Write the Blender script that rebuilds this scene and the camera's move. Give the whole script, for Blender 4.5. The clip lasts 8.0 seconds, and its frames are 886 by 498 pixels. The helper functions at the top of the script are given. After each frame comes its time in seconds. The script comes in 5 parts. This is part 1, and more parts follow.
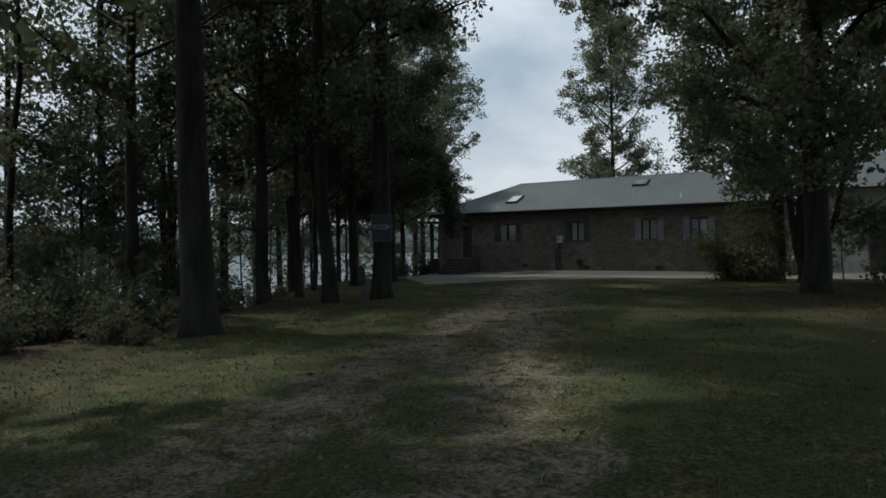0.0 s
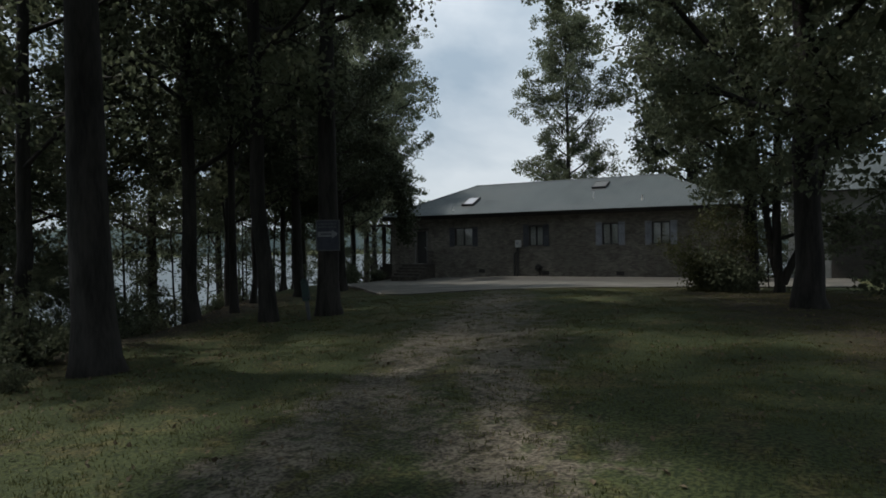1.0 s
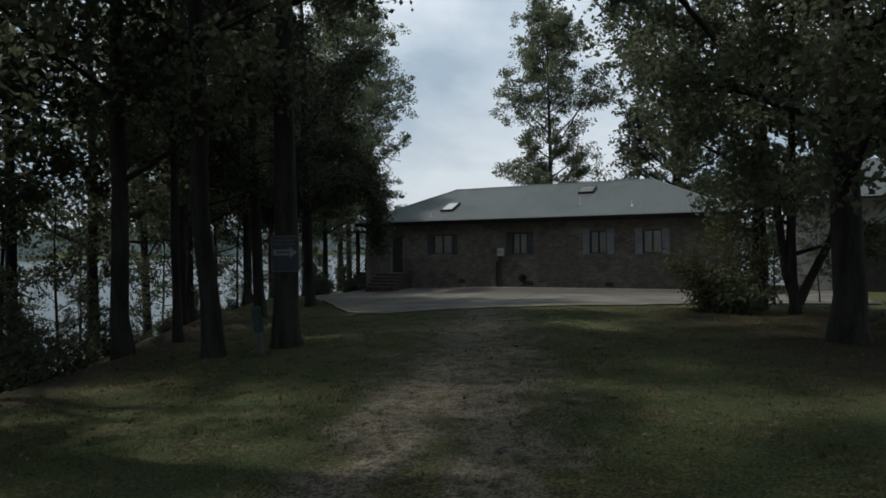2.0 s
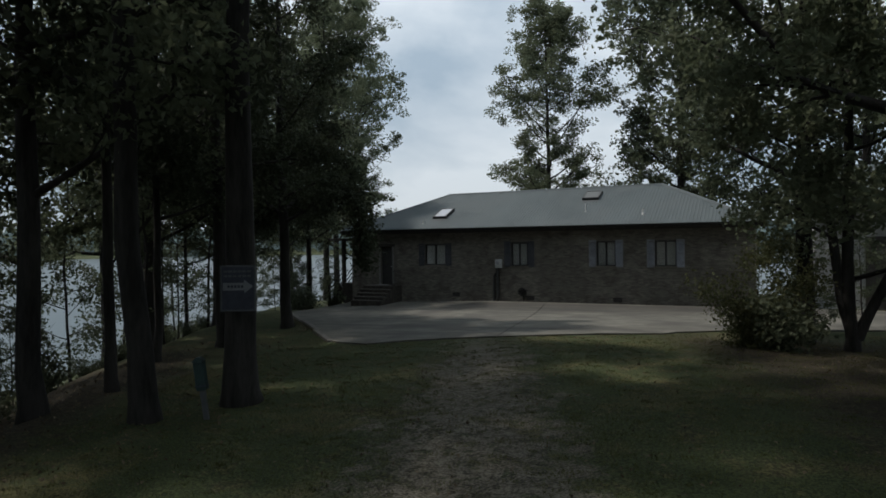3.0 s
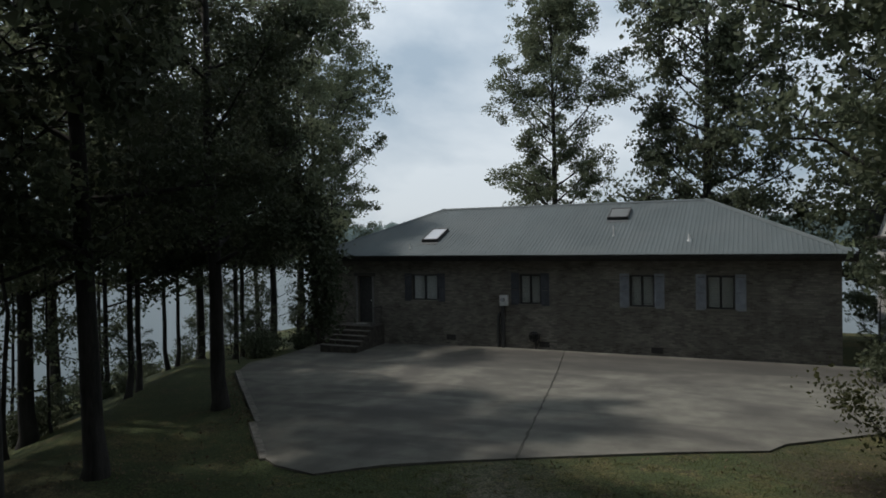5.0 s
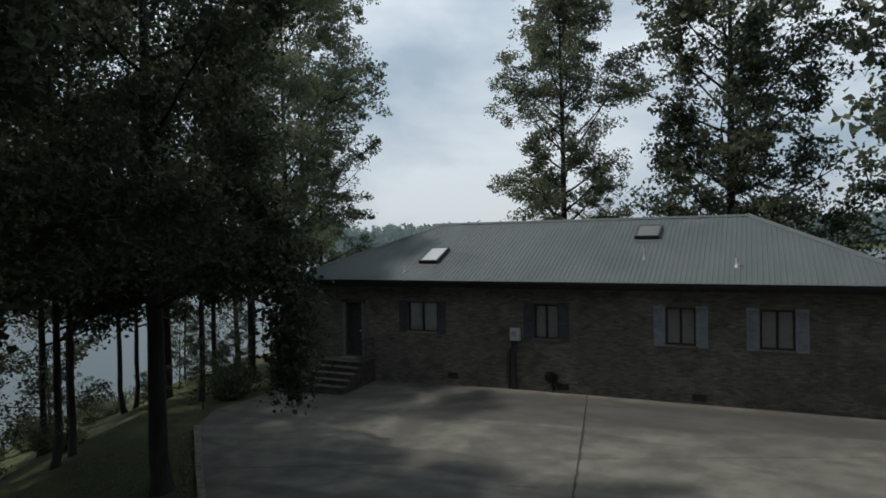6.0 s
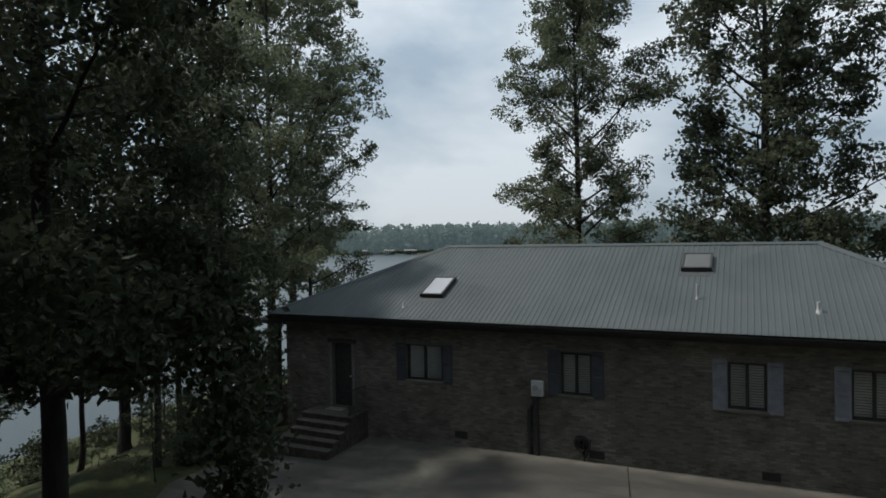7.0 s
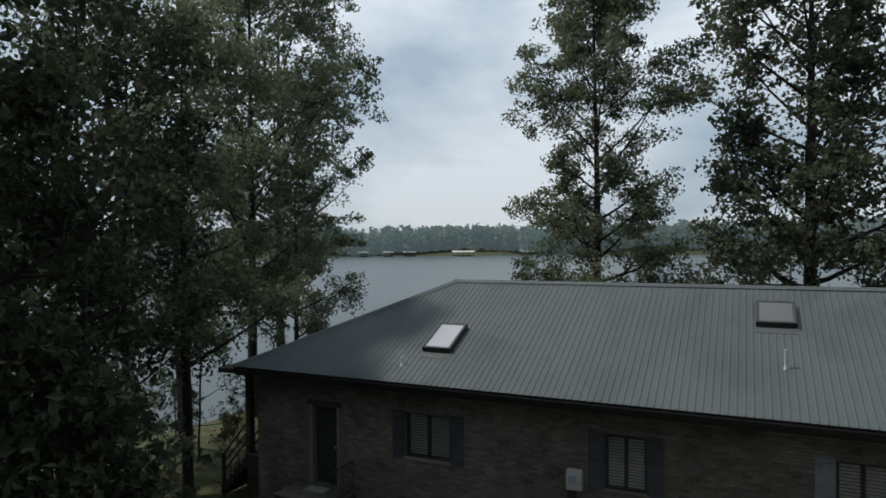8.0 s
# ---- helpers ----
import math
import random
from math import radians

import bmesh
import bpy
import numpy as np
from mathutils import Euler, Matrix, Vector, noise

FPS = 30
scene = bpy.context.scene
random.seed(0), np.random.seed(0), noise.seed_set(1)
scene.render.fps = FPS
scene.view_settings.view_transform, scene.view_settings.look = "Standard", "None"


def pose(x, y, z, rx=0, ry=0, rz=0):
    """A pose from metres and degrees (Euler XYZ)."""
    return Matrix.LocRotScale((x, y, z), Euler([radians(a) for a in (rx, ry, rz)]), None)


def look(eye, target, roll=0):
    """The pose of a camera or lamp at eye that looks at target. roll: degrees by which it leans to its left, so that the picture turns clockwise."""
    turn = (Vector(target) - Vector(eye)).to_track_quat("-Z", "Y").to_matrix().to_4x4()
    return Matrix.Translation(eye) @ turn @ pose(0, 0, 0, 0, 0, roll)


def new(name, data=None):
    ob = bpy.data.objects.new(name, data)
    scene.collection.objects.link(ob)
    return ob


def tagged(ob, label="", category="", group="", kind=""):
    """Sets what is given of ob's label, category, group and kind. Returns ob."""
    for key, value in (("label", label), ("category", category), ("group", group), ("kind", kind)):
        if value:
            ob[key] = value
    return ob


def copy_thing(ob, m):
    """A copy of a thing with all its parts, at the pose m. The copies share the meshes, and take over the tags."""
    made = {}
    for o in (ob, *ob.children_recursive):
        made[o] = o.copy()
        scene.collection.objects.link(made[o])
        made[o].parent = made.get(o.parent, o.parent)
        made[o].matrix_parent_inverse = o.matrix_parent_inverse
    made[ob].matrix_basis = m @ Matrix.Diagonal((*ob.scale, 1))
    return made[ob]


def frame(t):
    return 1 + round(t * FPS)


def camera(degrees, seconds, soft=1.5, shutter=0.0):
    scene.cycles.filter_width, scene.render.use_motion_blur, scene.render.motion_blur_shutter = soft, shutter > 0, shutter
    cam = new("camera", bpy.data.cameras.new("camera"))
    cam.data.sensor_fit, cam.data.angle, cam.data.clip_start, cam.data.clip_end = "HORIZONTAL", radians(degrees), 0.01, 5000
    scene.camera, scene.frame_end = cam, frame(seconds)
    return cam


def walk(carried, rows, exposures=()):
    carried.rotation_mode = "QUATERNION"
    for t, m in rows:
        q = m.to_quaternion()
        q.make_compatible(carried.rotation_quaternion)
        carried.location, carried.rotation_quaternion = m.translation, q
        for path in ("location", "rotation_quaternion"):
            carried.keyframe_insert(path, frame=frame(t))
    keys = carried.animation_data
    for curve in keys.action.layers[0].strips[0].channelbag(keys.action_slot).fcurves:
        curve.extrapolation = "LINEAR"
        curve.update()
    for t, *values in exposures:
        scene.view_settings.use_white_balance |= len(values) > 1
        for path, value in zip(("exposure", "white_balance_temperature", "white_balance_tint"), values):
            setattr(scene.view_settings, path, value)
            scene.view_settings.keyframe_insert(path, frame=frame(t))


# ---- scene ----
cam = camera(69.2, 8.0, soft=1.75)
PATH = [
    (0, (1.961, -1.24, 0.575), (0.861, 0.43, 0.56), -0.7),
    (0.5, (1.354, -0.44, 0.677), (0.326, 1.276, 0.663), -0.8),
    (1, (0.784, 0.427, 0.798), (-0.188, 2.175, 0.784), -0.8),
    (1.5, (0.236, 1.374, 0.992), (-0.697, 3.142, 0.979), -0.8),
    (3, (-1.728, 5.104, 1.826), (-2.616, 6.896, 1.809), -0.7),
    (3.5, (-2.439, 6.406, 2.189), (-3.317, 8.202, 2.167), -0.7),
    (4, (-3.08, 7.87, 2.574), (-3.954, 9.669, 2.546), -0.8),
    (4.5, (-3.795, 9.416, 2.932), (-4.666, 11.216, 2.901), -0.9),
    (6, (-6.273, 14.408, 4.053), (-7.136, 16.212, 4.026), -1.0),
    (6.5, (-7.22, 16.159, 4.526), (-8.081, 17.964, 4.496), -1.0),
    (7, (-8.187, 17.908, 5.019), (-9.046, 19.714, 4.99), -0.9),
    (7.5, (-9.155, 19.703, 5.509), (-10.013, 21.509, 5.482), -0.8),
    (8, (-10.172, 21.523, 6.029), (-11.028, 23.33, 6.002), -0.5),
]
walk(cam, [(t, look(eye, target, roll)) for t, eye, target, roll in PATH], exposures=[(0.0, 0.06, 6600, 13), (8.0, 0.06, 6600, 13)])

# ---------- world, sun ----------
world = bpy.data.worlds.new("overcast_sky")
scene.world = world
world.use_nodes = True
wn, wl = world.node_tree.nodes, world.node_tree.links
wn.clear()
sky = wn.new("ShaderNodeTexSky")
sky.sky_type, sky.sun_disc = "NISHITA", False
sky.sun_elevation, sky.sun_rotation = radians(56), radians(260)
coord = wn.new("ShaderNodeTexCoord")
stretch = wn.new("ShaderNodeMapping")
stretch.inputs["Scale"].default_value = (1.0, 1.0, 2.2)
clouds = wn.new("ShaderNodeTexNoise")
clouds.inputs["Scale"].default_value, clouds.inputs["Detail"].default_value = 2.6, 6.0
clouds.inputs["Roughness"].default_value, clouds.inputs["Distortion"].default_value = 0.5, 0.25
cramp = wn.new("ShaderNodeValToRGB")
cramp.color_ramp.elements[0].position, cramp.color_ramp.elements[0].color = 0.38, (3.0, 3.9, 4.65, 1)
cramp.color_ramp.elements[1].position, cramp.color_ramp.elements[1].color = 0.60, (5.75, 6.5, 6.95, 1)
cover = wn.new("ShaderNodeMixRGB")
cover.inputs["Fac"].default_value = 0.93
back = wn.new("ShaderNodeBackground")
back.inputs["Strength"].default_value = 0.136
wout = wn.new("ShaderNodeOutputWorld")
wl.new(coord.outputs["Generated"], stretch.inputs["Vector"])
wl.new(stretch.outputs["Vector"], clouds.inputs["Vector"])
wl.new(clouds.outputs["Fac"], cramp.inputs["Fac"])
wl.new(sky.outputs["Color"], cover.inputs["Color1"])
wl.new(cramp.outputs["Color"], cover.inputs["Color2"])
height = wn.new("ShaderNodeSeparateXYZ")
dim = wn.new("ShaderNodeMapRange")
dim.inputs["From Min"].default_value, dim.inputs["From Max"].default_value = 0.0, 0.5
dim.inputs["To Min"].default_value, dim.inputs["To Max"].default_value = 0.74, 1.04
scaled = wn.new("ShaderNodeVectorMath")
scaled.operation = "SCALE"
wl.new(coord.outputs["Generated"], height.inputs[0])
wl.new(height.outputs["Z"], dim.inputs["Value"])
wl.new(cover.outputs["Color"], scaled.inputs[0])
wl.new(dim.outputs[0], scaled.inputs["Scale"])
wl.new(scaled.outputs[0], back.inputs["Color"])
wl.new(back.outputs["Background"], wout.inputs["Surface"])

sun = new("sun", bpy.data.lights.new("sun", "SUN"))
sun.data.energy, sun.data.angle, sun.data.color = 3.1, radians(2.2), (1.0, 0.95, 0.86)
sun.matrix_world = look((-56.0, -9.5, 83.0), (0.0, 0.0, 0.0))


# ---------- materials ----------
def surface(name, dark, light, scale=8.0, rough=0.8, bump=0.2, fine=60.0, metal=0.0, stain=None, stain_scale=0.7, island=0.0, spec=0.4, stretch=(1, 1, 1)):
    """A worn surface: two tones by coarse and fine noise, an optional stain of a shape of its own, and fine relief."""
    m = bpy.data.materials.new(name)
    m.use_nodes = True
    n, l = m.node_tree.nodes, m.node_tree.links
    b = n["Principled BSDF"]
    b.inputs["Roughness"].default_value, b.inputs["Metallic"].default_value = rough, metal
    b.inputs["Specular IOR Level"].default_value = spec
    c, mp = n.new("ShaderNodeTexCoord"), n.new("ShaderNodeMapping")
    mp.inputs["Scale"].default_value = stretch
    l.new(c.outputs["Object"], mp.inputs["Vector"])
    a, f = n.new("ShaderNodeTexNoise"), n.new("ShaderNodeTexNoise")
    a.inputs["Scale"].default_value, a.inputs["Detail"].default_value = scale, 6
    f.inputs["Scale"].default_value, f.inputs["Detail"].default_value = fine, 3
    for t in (a, f):
        l.new(mp.outputs["Vector"], t.inputs["Vector"])
    add = n.new("ShaderNodeMath")
    add.operation = "MULTIPLY_ADD"
    add.inputs[1].default_value = 0.45
    l.new(f.outputs["Fac"], add.inputs[0])
    l.new(a.outputs["Fac"], add.inputs[2])
    r = n.new("ShaderNodeValToRGB")
    r.color_ramp.elements[0].position, r.color_ramp.elements[0].color = 0.55, (*dark, 1)
    r.color_ramp.elements[1].position, r.color_ramp.elements[1].color = 0.9, (*light, 1)
    l.new(add.outputs[0], r.inputs["Fac"])
    out = r.outputs["Color"]
    if stain:
        s, sr, mix = n.new("ShaderNodeTexNoise"), n.new("ShaderNodeValToRGB"), n.new("ShaderNodeMixRGB")
        s.inputs["Scale"].default_value, s.inputs["Detail"].default_value, s.inputs["Distortion"].default_value = stain_scale, 7, 0.6
        l.new(c.outputs["Object"], s.inputs["Vector"])
        sr.color_ramp.elements[0].position, sr.color_ramp.elements[1].position = 0.48, 0.66
        l.new(s.outputs["Fac"], sr.inputs["Fac"])
        l.new(sr.outputs["Color"], mix.inputs["Fac"])
        l.new(out, mix.inputs["Color1"])
        mix.inputs["Color2"].default_value = (*stain, 1)
        out = mix.outputs["Color"]
    if island:
        g, hs, ob = n.new("ShaderNodeNewGeometry"), n.new("ShaderNodeHueSaturation"), n.new("ShaderNodeObjectInfo")
        tot, rng = n.new("ShaderNodeMath"), n.new("ShaderNodeMapRange")
        tot.operation = "ADD"
        frac = n.new("ShaderNodeMath")
        frac.operation = "FRACT"
        l.new(g.outputs["Random Per Island"], tot.inputs[0])
        l.new(ob.outputs["Random"], tot.inputs[1])
        l.new(tot.outputs[0], frac.inputs[0])
        l.new(frac.outputs[0], rng.inputs["Value"])
        rng.inputs["To Min"].default_value, rng.inputs["To Max"].default_value = 1 - island, 1 + island
        l.new(rng.outputs[0], hs.inputs["Value"])
        l.new(out, hs.inputs["Color"])
        out = hs.outputs["Color"]
    l.new(out, b.inputs["Base Color"])
    if bump:
        bp = n.new("ShaderNodeBump")
        bp.inputs["Strength"].default_value, bp.inputs["Distance"].default_value = bump, 0.02
        l.new(add.outputs[0], bp.inputs["Height"])
        l.new(bp.outputs["Normal"], b.inputs["Normal"])
    return m


def leafage(name, dark, light, through_share=0.35, gloss=0.62, haze_glow=None):
    """Leaves: each one of its own tone, with light passing through. The optional emission stands in for haze, only on
    the distant backdrop of woods beyond the lake.
    """
    m = bpy.data.materials.new(name)
    m.use_nodes = True
    n, l = m.node_tree.nodes, m.node_tree.links
    b, out = n["Principled BSDF"], n["Material Output"]
    b.inputs["Roughness"].default_value = gloss
    b.inputs["Specular IOR Level"].default_value = 0.2
    if haze_glow:
        b.inputs["Emission Color"].default_value, b.inputs["Emission Strength"].default_value = (*haze_glow, 1), 1.45
    g, r = n.new("ShaderNodeNewGeometry"), n.new("ShaderNodeValToRGB")
    r.color_ramp.elements[0].color, r.color_ramp.elements[1].color = (*dark, 1), (*light, 1)
    r.color_ramp.elements[0].position = 0.1
    c, sprays, both = n.new("ShaderNodeTexCoord"), n.new("ShaderNodeTexNoise"), n.new("ShaderNodeMath")
    sprays.inputs["Scale"].default_value, sprays.inputs["Detail"].default_value = 0.9, 2
    both.operation = "MULTIPLY_ADD"
    both.inputs[1].default_value = 0.5
    l.new(c.outputs["Object"], sprays.inputs["Vector"])
    l.new(g.outputs["Random Per Island"], both.inputs[0])
    l.new(sprays.outputs["Fac"], both.inputs[2])
    l.new(both.outputs[0], r.inputs["Fac"])
    t, mix = n.new("ShaderNodeBsdfTranslucent"), n.new("ShaderNodeMixShader")
    mix.inputs["Fac"].default_value = through_share
    l.new(r.outputs["Color"], b.inputs["Base Color"])
    l.new(r.outputs["Color"], t.inputs["Color"])
    l.new(b.outputs["BSDF"], mix.inputs[1])
    l.new(t.outputs["BSDF"], mix.inputs[2])
    l.new(mix.outputs["Shader"], out.inputs["Surface"])
    return m


def lawn_material():
    """Thin lawn with two worn wheel tracks, bare earth, dry grass and leaf litter under the trees, darkened there for
    their shade.
    """
    m = bpy.data.materials.new("lawn_and_earth")
    m.use_nodes = True
    n, l = m.node_tree.nodes, m.node_tree.links
    b = n["Principled BSDF"]
    b.inputs["Roughness"].default_value, b.inputs["Specular IOR Level"].default_value = 0.95, 0.15
    c, sep = n.new("ShaderNodeTexCoord"), n.new("ShaderNodeSeparateXYZ")
    l.new(c.outputs["Object"], sep.inputs[0])

    def noise_of(scale, detail=6):
        t = n.new("ShaderNodeTexNoise")
        t.inputs["Scale"].default_value, t.inputs["Detail"].default_value = scale, detail
        l.new(c.outputs["Object"], t.inputs["Vector"])
        return t.outputs["Fac"]

    def calc(op, a, bb, cc=None):
        t = n.new("ShaderNodeMath")
        t.operation = op
        for k, v in enumerate((a, bb, cc)):
            if v is None:
                continue
            if isinstance(v, (int, float)):
                t.inputs[k].default_value = v
            else:
                l.new(v, t.inputs[k])
        return t.outputs[0]

    def ramp(v, p0, p1):
        t = n.new("ShaderNodeMapRange")
        t.inputs["From Min"].default_value, t.inputs["From Max"].default_value = p0, p1
        t.interpolation_type = "SMOOTHSTEP"
        l.new(v, t.inputs["Value"])
        return t.outputs[0]

    def mixed(f, a, bb):
        t = n.new("ShaderNodeMixRGB")
        l.new(f, t.inputs["Fac"])
        for k, v in (("Color1", a), ("Color2", bb)):
            if isinstance(v, tuple):
                t.inputs[k].default_value = (*v, 1)
            else:
                l.new(v, t.inputs[k])
        return t.outputs["Color"]

    coarse, mid, fine = noise_of(0.5), noise_of(2.3), noise_of(30.0, 5)
    small = noise_of(9.0, 5)
    green = mixed(ramp(fine, 0.35, 0.65), (0.018, 0.027, 0.013), (0.058, 0.072, 0.03))
    dry = mixed(ramp(fine, 0.35, 0.65), (0.036, 0.035, 0.017), (0.122, 0.112, 0.05))
    earth = mixed(ramp(calc("MULTIPLY_ADD", small, 0.6, fine), 0.55, 1.05), (0.036, 0.033, 0.026), (0.185, 0.168, 0.132))
    litter = mixed(ramp(calc("MULTIPLY_ADD", small, 0.5, fine), 0.55, 0.95), (0.012, 0.01, 0.008), (0.06, 0.048, 0.034))
    grassy = mixed(ramp(calc("MULTIPLY_ADD", mid, 0.5, coarse), 0.74, 1.02), green, dry)
    wobble = calc("MULTIPLY_ADD", coarse, 1.2, -0.6)
    one = calc("ABSOLUTE", calc("ADD", calc("MULTIPLY_ADD", sep.outputs["Y"], 0.335, sep.outputs["X"]), calc("ADD", wobble, 1.35)), 0)
    two = calc("ABSOLUTE", calc("ADD", calc("MULTIPLY_ADD", sep.outputs["Y"], 0.44, sep.outputs["X"]), calc("ADD", wobble, -0.9)), 0)
    near = calc("MINIMUM", one, two)
    blot = noise_of(1.1, 3)
    worn = ramp(calc("ADD", calc("MULTIPLY_ADD", mid, 2.6, calc("MULTIPLY_ADD", blot, 2.0, calc("MULTIPLY", near, calc("MULTIPLY_ADD", ramp(sep.outputs["Y"], 7.0, 12.0), -0.45, 1.25)))), calc("MULTIPLY", small, 1.8)), 4.25, 3.55)
    upto = ramp(sep.outputs["Y"], 24.0, 19.0)
    bare = calc("MULTIPLY", ramp(calc("MULTIPLY_ADD", small, 0.7, calc("MULTIPLY_ADD", mid, 0.8, blot)), 1.26, 1.5), 0.75)
    patchy = mixed(bare, grassy, mixed(ramp(small, 0.42, 0.6), litter, dry))
    spots = calc("MULTIPLY", ramp(noise_of(5.5, 3), 0.55, 0.62), 0.7)
    tufted = mixed(spots, earth, mixed(ramp(mid, 0.4, 0.6), green, litter))
    tracked = mixed(calc("MULTIPLY", worn, upto), patchy, tufted)
    # leaf litter under the trees, its spread and dark tone also painting their shade
    bank = ramp(calc("MULTIPLY_ADD", mid, 3.0, calc("MULTIPLY_ADD", sep.outputs["Y"], -0.46, calc("MULTIPLY", sep.outputs["X"], -1))), 7.0, 9.2)
    leaf_fall = ramp(calc("MULTIPLY_ADD", mid, 3.0, calc("MULTIPLY_ADD", sep.outputs["Y"], 0.42, sep.outputs["X"])), 6.2, 8.6)
    bank = calc("MULTIPLY", bank, ramp(sep.outputs["Y"], 20.0, 16.5))
    woods = mixed(calc("MULTIPLY", calc("MAXIMUM", bank, calc("MULTIPLY", leaf_fall, ramp(sep.outputs["Y"], 27.0, 23.0))), 0.9), tracked, litter)
    l.new(woods, b.inputs["Base Color"])
    bp = n.new("ShaderNodeBump")
    bp.inputs["Strength"].default_value, bp.inputs["Distance"].default_value = 0.6, 0.05
    l.new(calc("MULTIPLY_ADD", fine, 0.6, mid), bp.inputs["Height"])
    l.new(bp.outputs["Normal"], b.inputs["Normal"])
    return m


def concrete_material():
    """Weathered concrete: mottled grey, broad dark stains, rust-brown drift marks and a darker strip along the valley
    before the house.
    """
    m = surface("weathered_concrete", (0.072, 0.07, 0.06), (0.126, 0.123, 0.105), 1.6, 0.9, 0.15, 45, stain=(0.055, 0.053, 0.047), stain_scale=0.35)
    n, l = m.node_tree.nodes, m.node_tree.links
    b = n["Principled BSDF"]
    plain = b.inputs["Base Color"].links[0].from_socket
    c, sep = n.new("ShaderNodeTexCoord"), n.new("ShaderNodeSeparateXYZ")
    l.new(c.outputs["Object"], sep.inputs[0])

    def calc(op, *values):
        t = n.new("ShaderNodeMath")
        t.operation = op
        for k, v in enumerate(values):
            if isinstance(v, (int, float)):
                t.inputs[k].default_value = v
            else:
                l.new(v, t.inputs[k])
        return t.outputs[0]

    def noise(scale, stretch):
        mp, t = n.new("ShaderNodeMapping"), n.new("ShaderNodeTexNoise")
        mp.inputs["Scale"].default_value = stretch
        t.inputs["Scale"].default_value, t.inputs["Detail"].default_value = scale, 6
        l.new(c.outputs["Object"], mp.inputs["Vector"])
        l.new(mp.outputs["Vector"], t.inputs["Vector"])
        return t.outputs["Fac"]

    def ramp(v, p0, p1, q0=0.0, q1=1.0):
        t = n.new("ShaderNodeMapRange")
        t.interpolation_type = "SMOOTHSTEP"
        for name, value in (("From Min", p0), ("From Max", p1), ("To Min", q0), ("To Max", q1)):
            t.inputs[name].default_value = value
        l.new(v, t.inputs["Value"])
        return t.outputs[0]
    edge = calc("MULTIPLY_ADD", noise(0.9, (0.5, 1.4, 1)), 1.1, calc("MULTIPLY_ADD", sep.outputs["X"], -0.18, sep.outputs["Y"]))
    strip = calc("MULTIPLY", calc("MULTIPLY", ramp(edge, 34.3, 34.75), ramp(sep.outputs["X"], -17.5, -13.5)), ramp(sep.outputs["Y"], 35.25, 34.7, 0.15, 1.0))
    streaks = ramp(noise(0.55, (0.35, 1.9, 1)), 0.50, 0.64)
    dark_marks = calc("MAXIMUM", calc("MULTIPLY", strip, ramp(noise(1.3, (0.5, 1.5, 1)), 0.34, 0.58, 1.0, 0.7)), calc("MULTIPLY", streaks, 0.6))
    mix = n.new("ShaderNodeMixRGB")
    l.new(dark_marks, mix.inputs["Fac"])
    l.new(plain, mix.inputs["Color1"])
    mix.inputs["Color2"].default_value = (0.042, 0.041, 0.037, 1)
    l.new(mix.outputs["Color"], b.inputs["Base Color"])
    return m


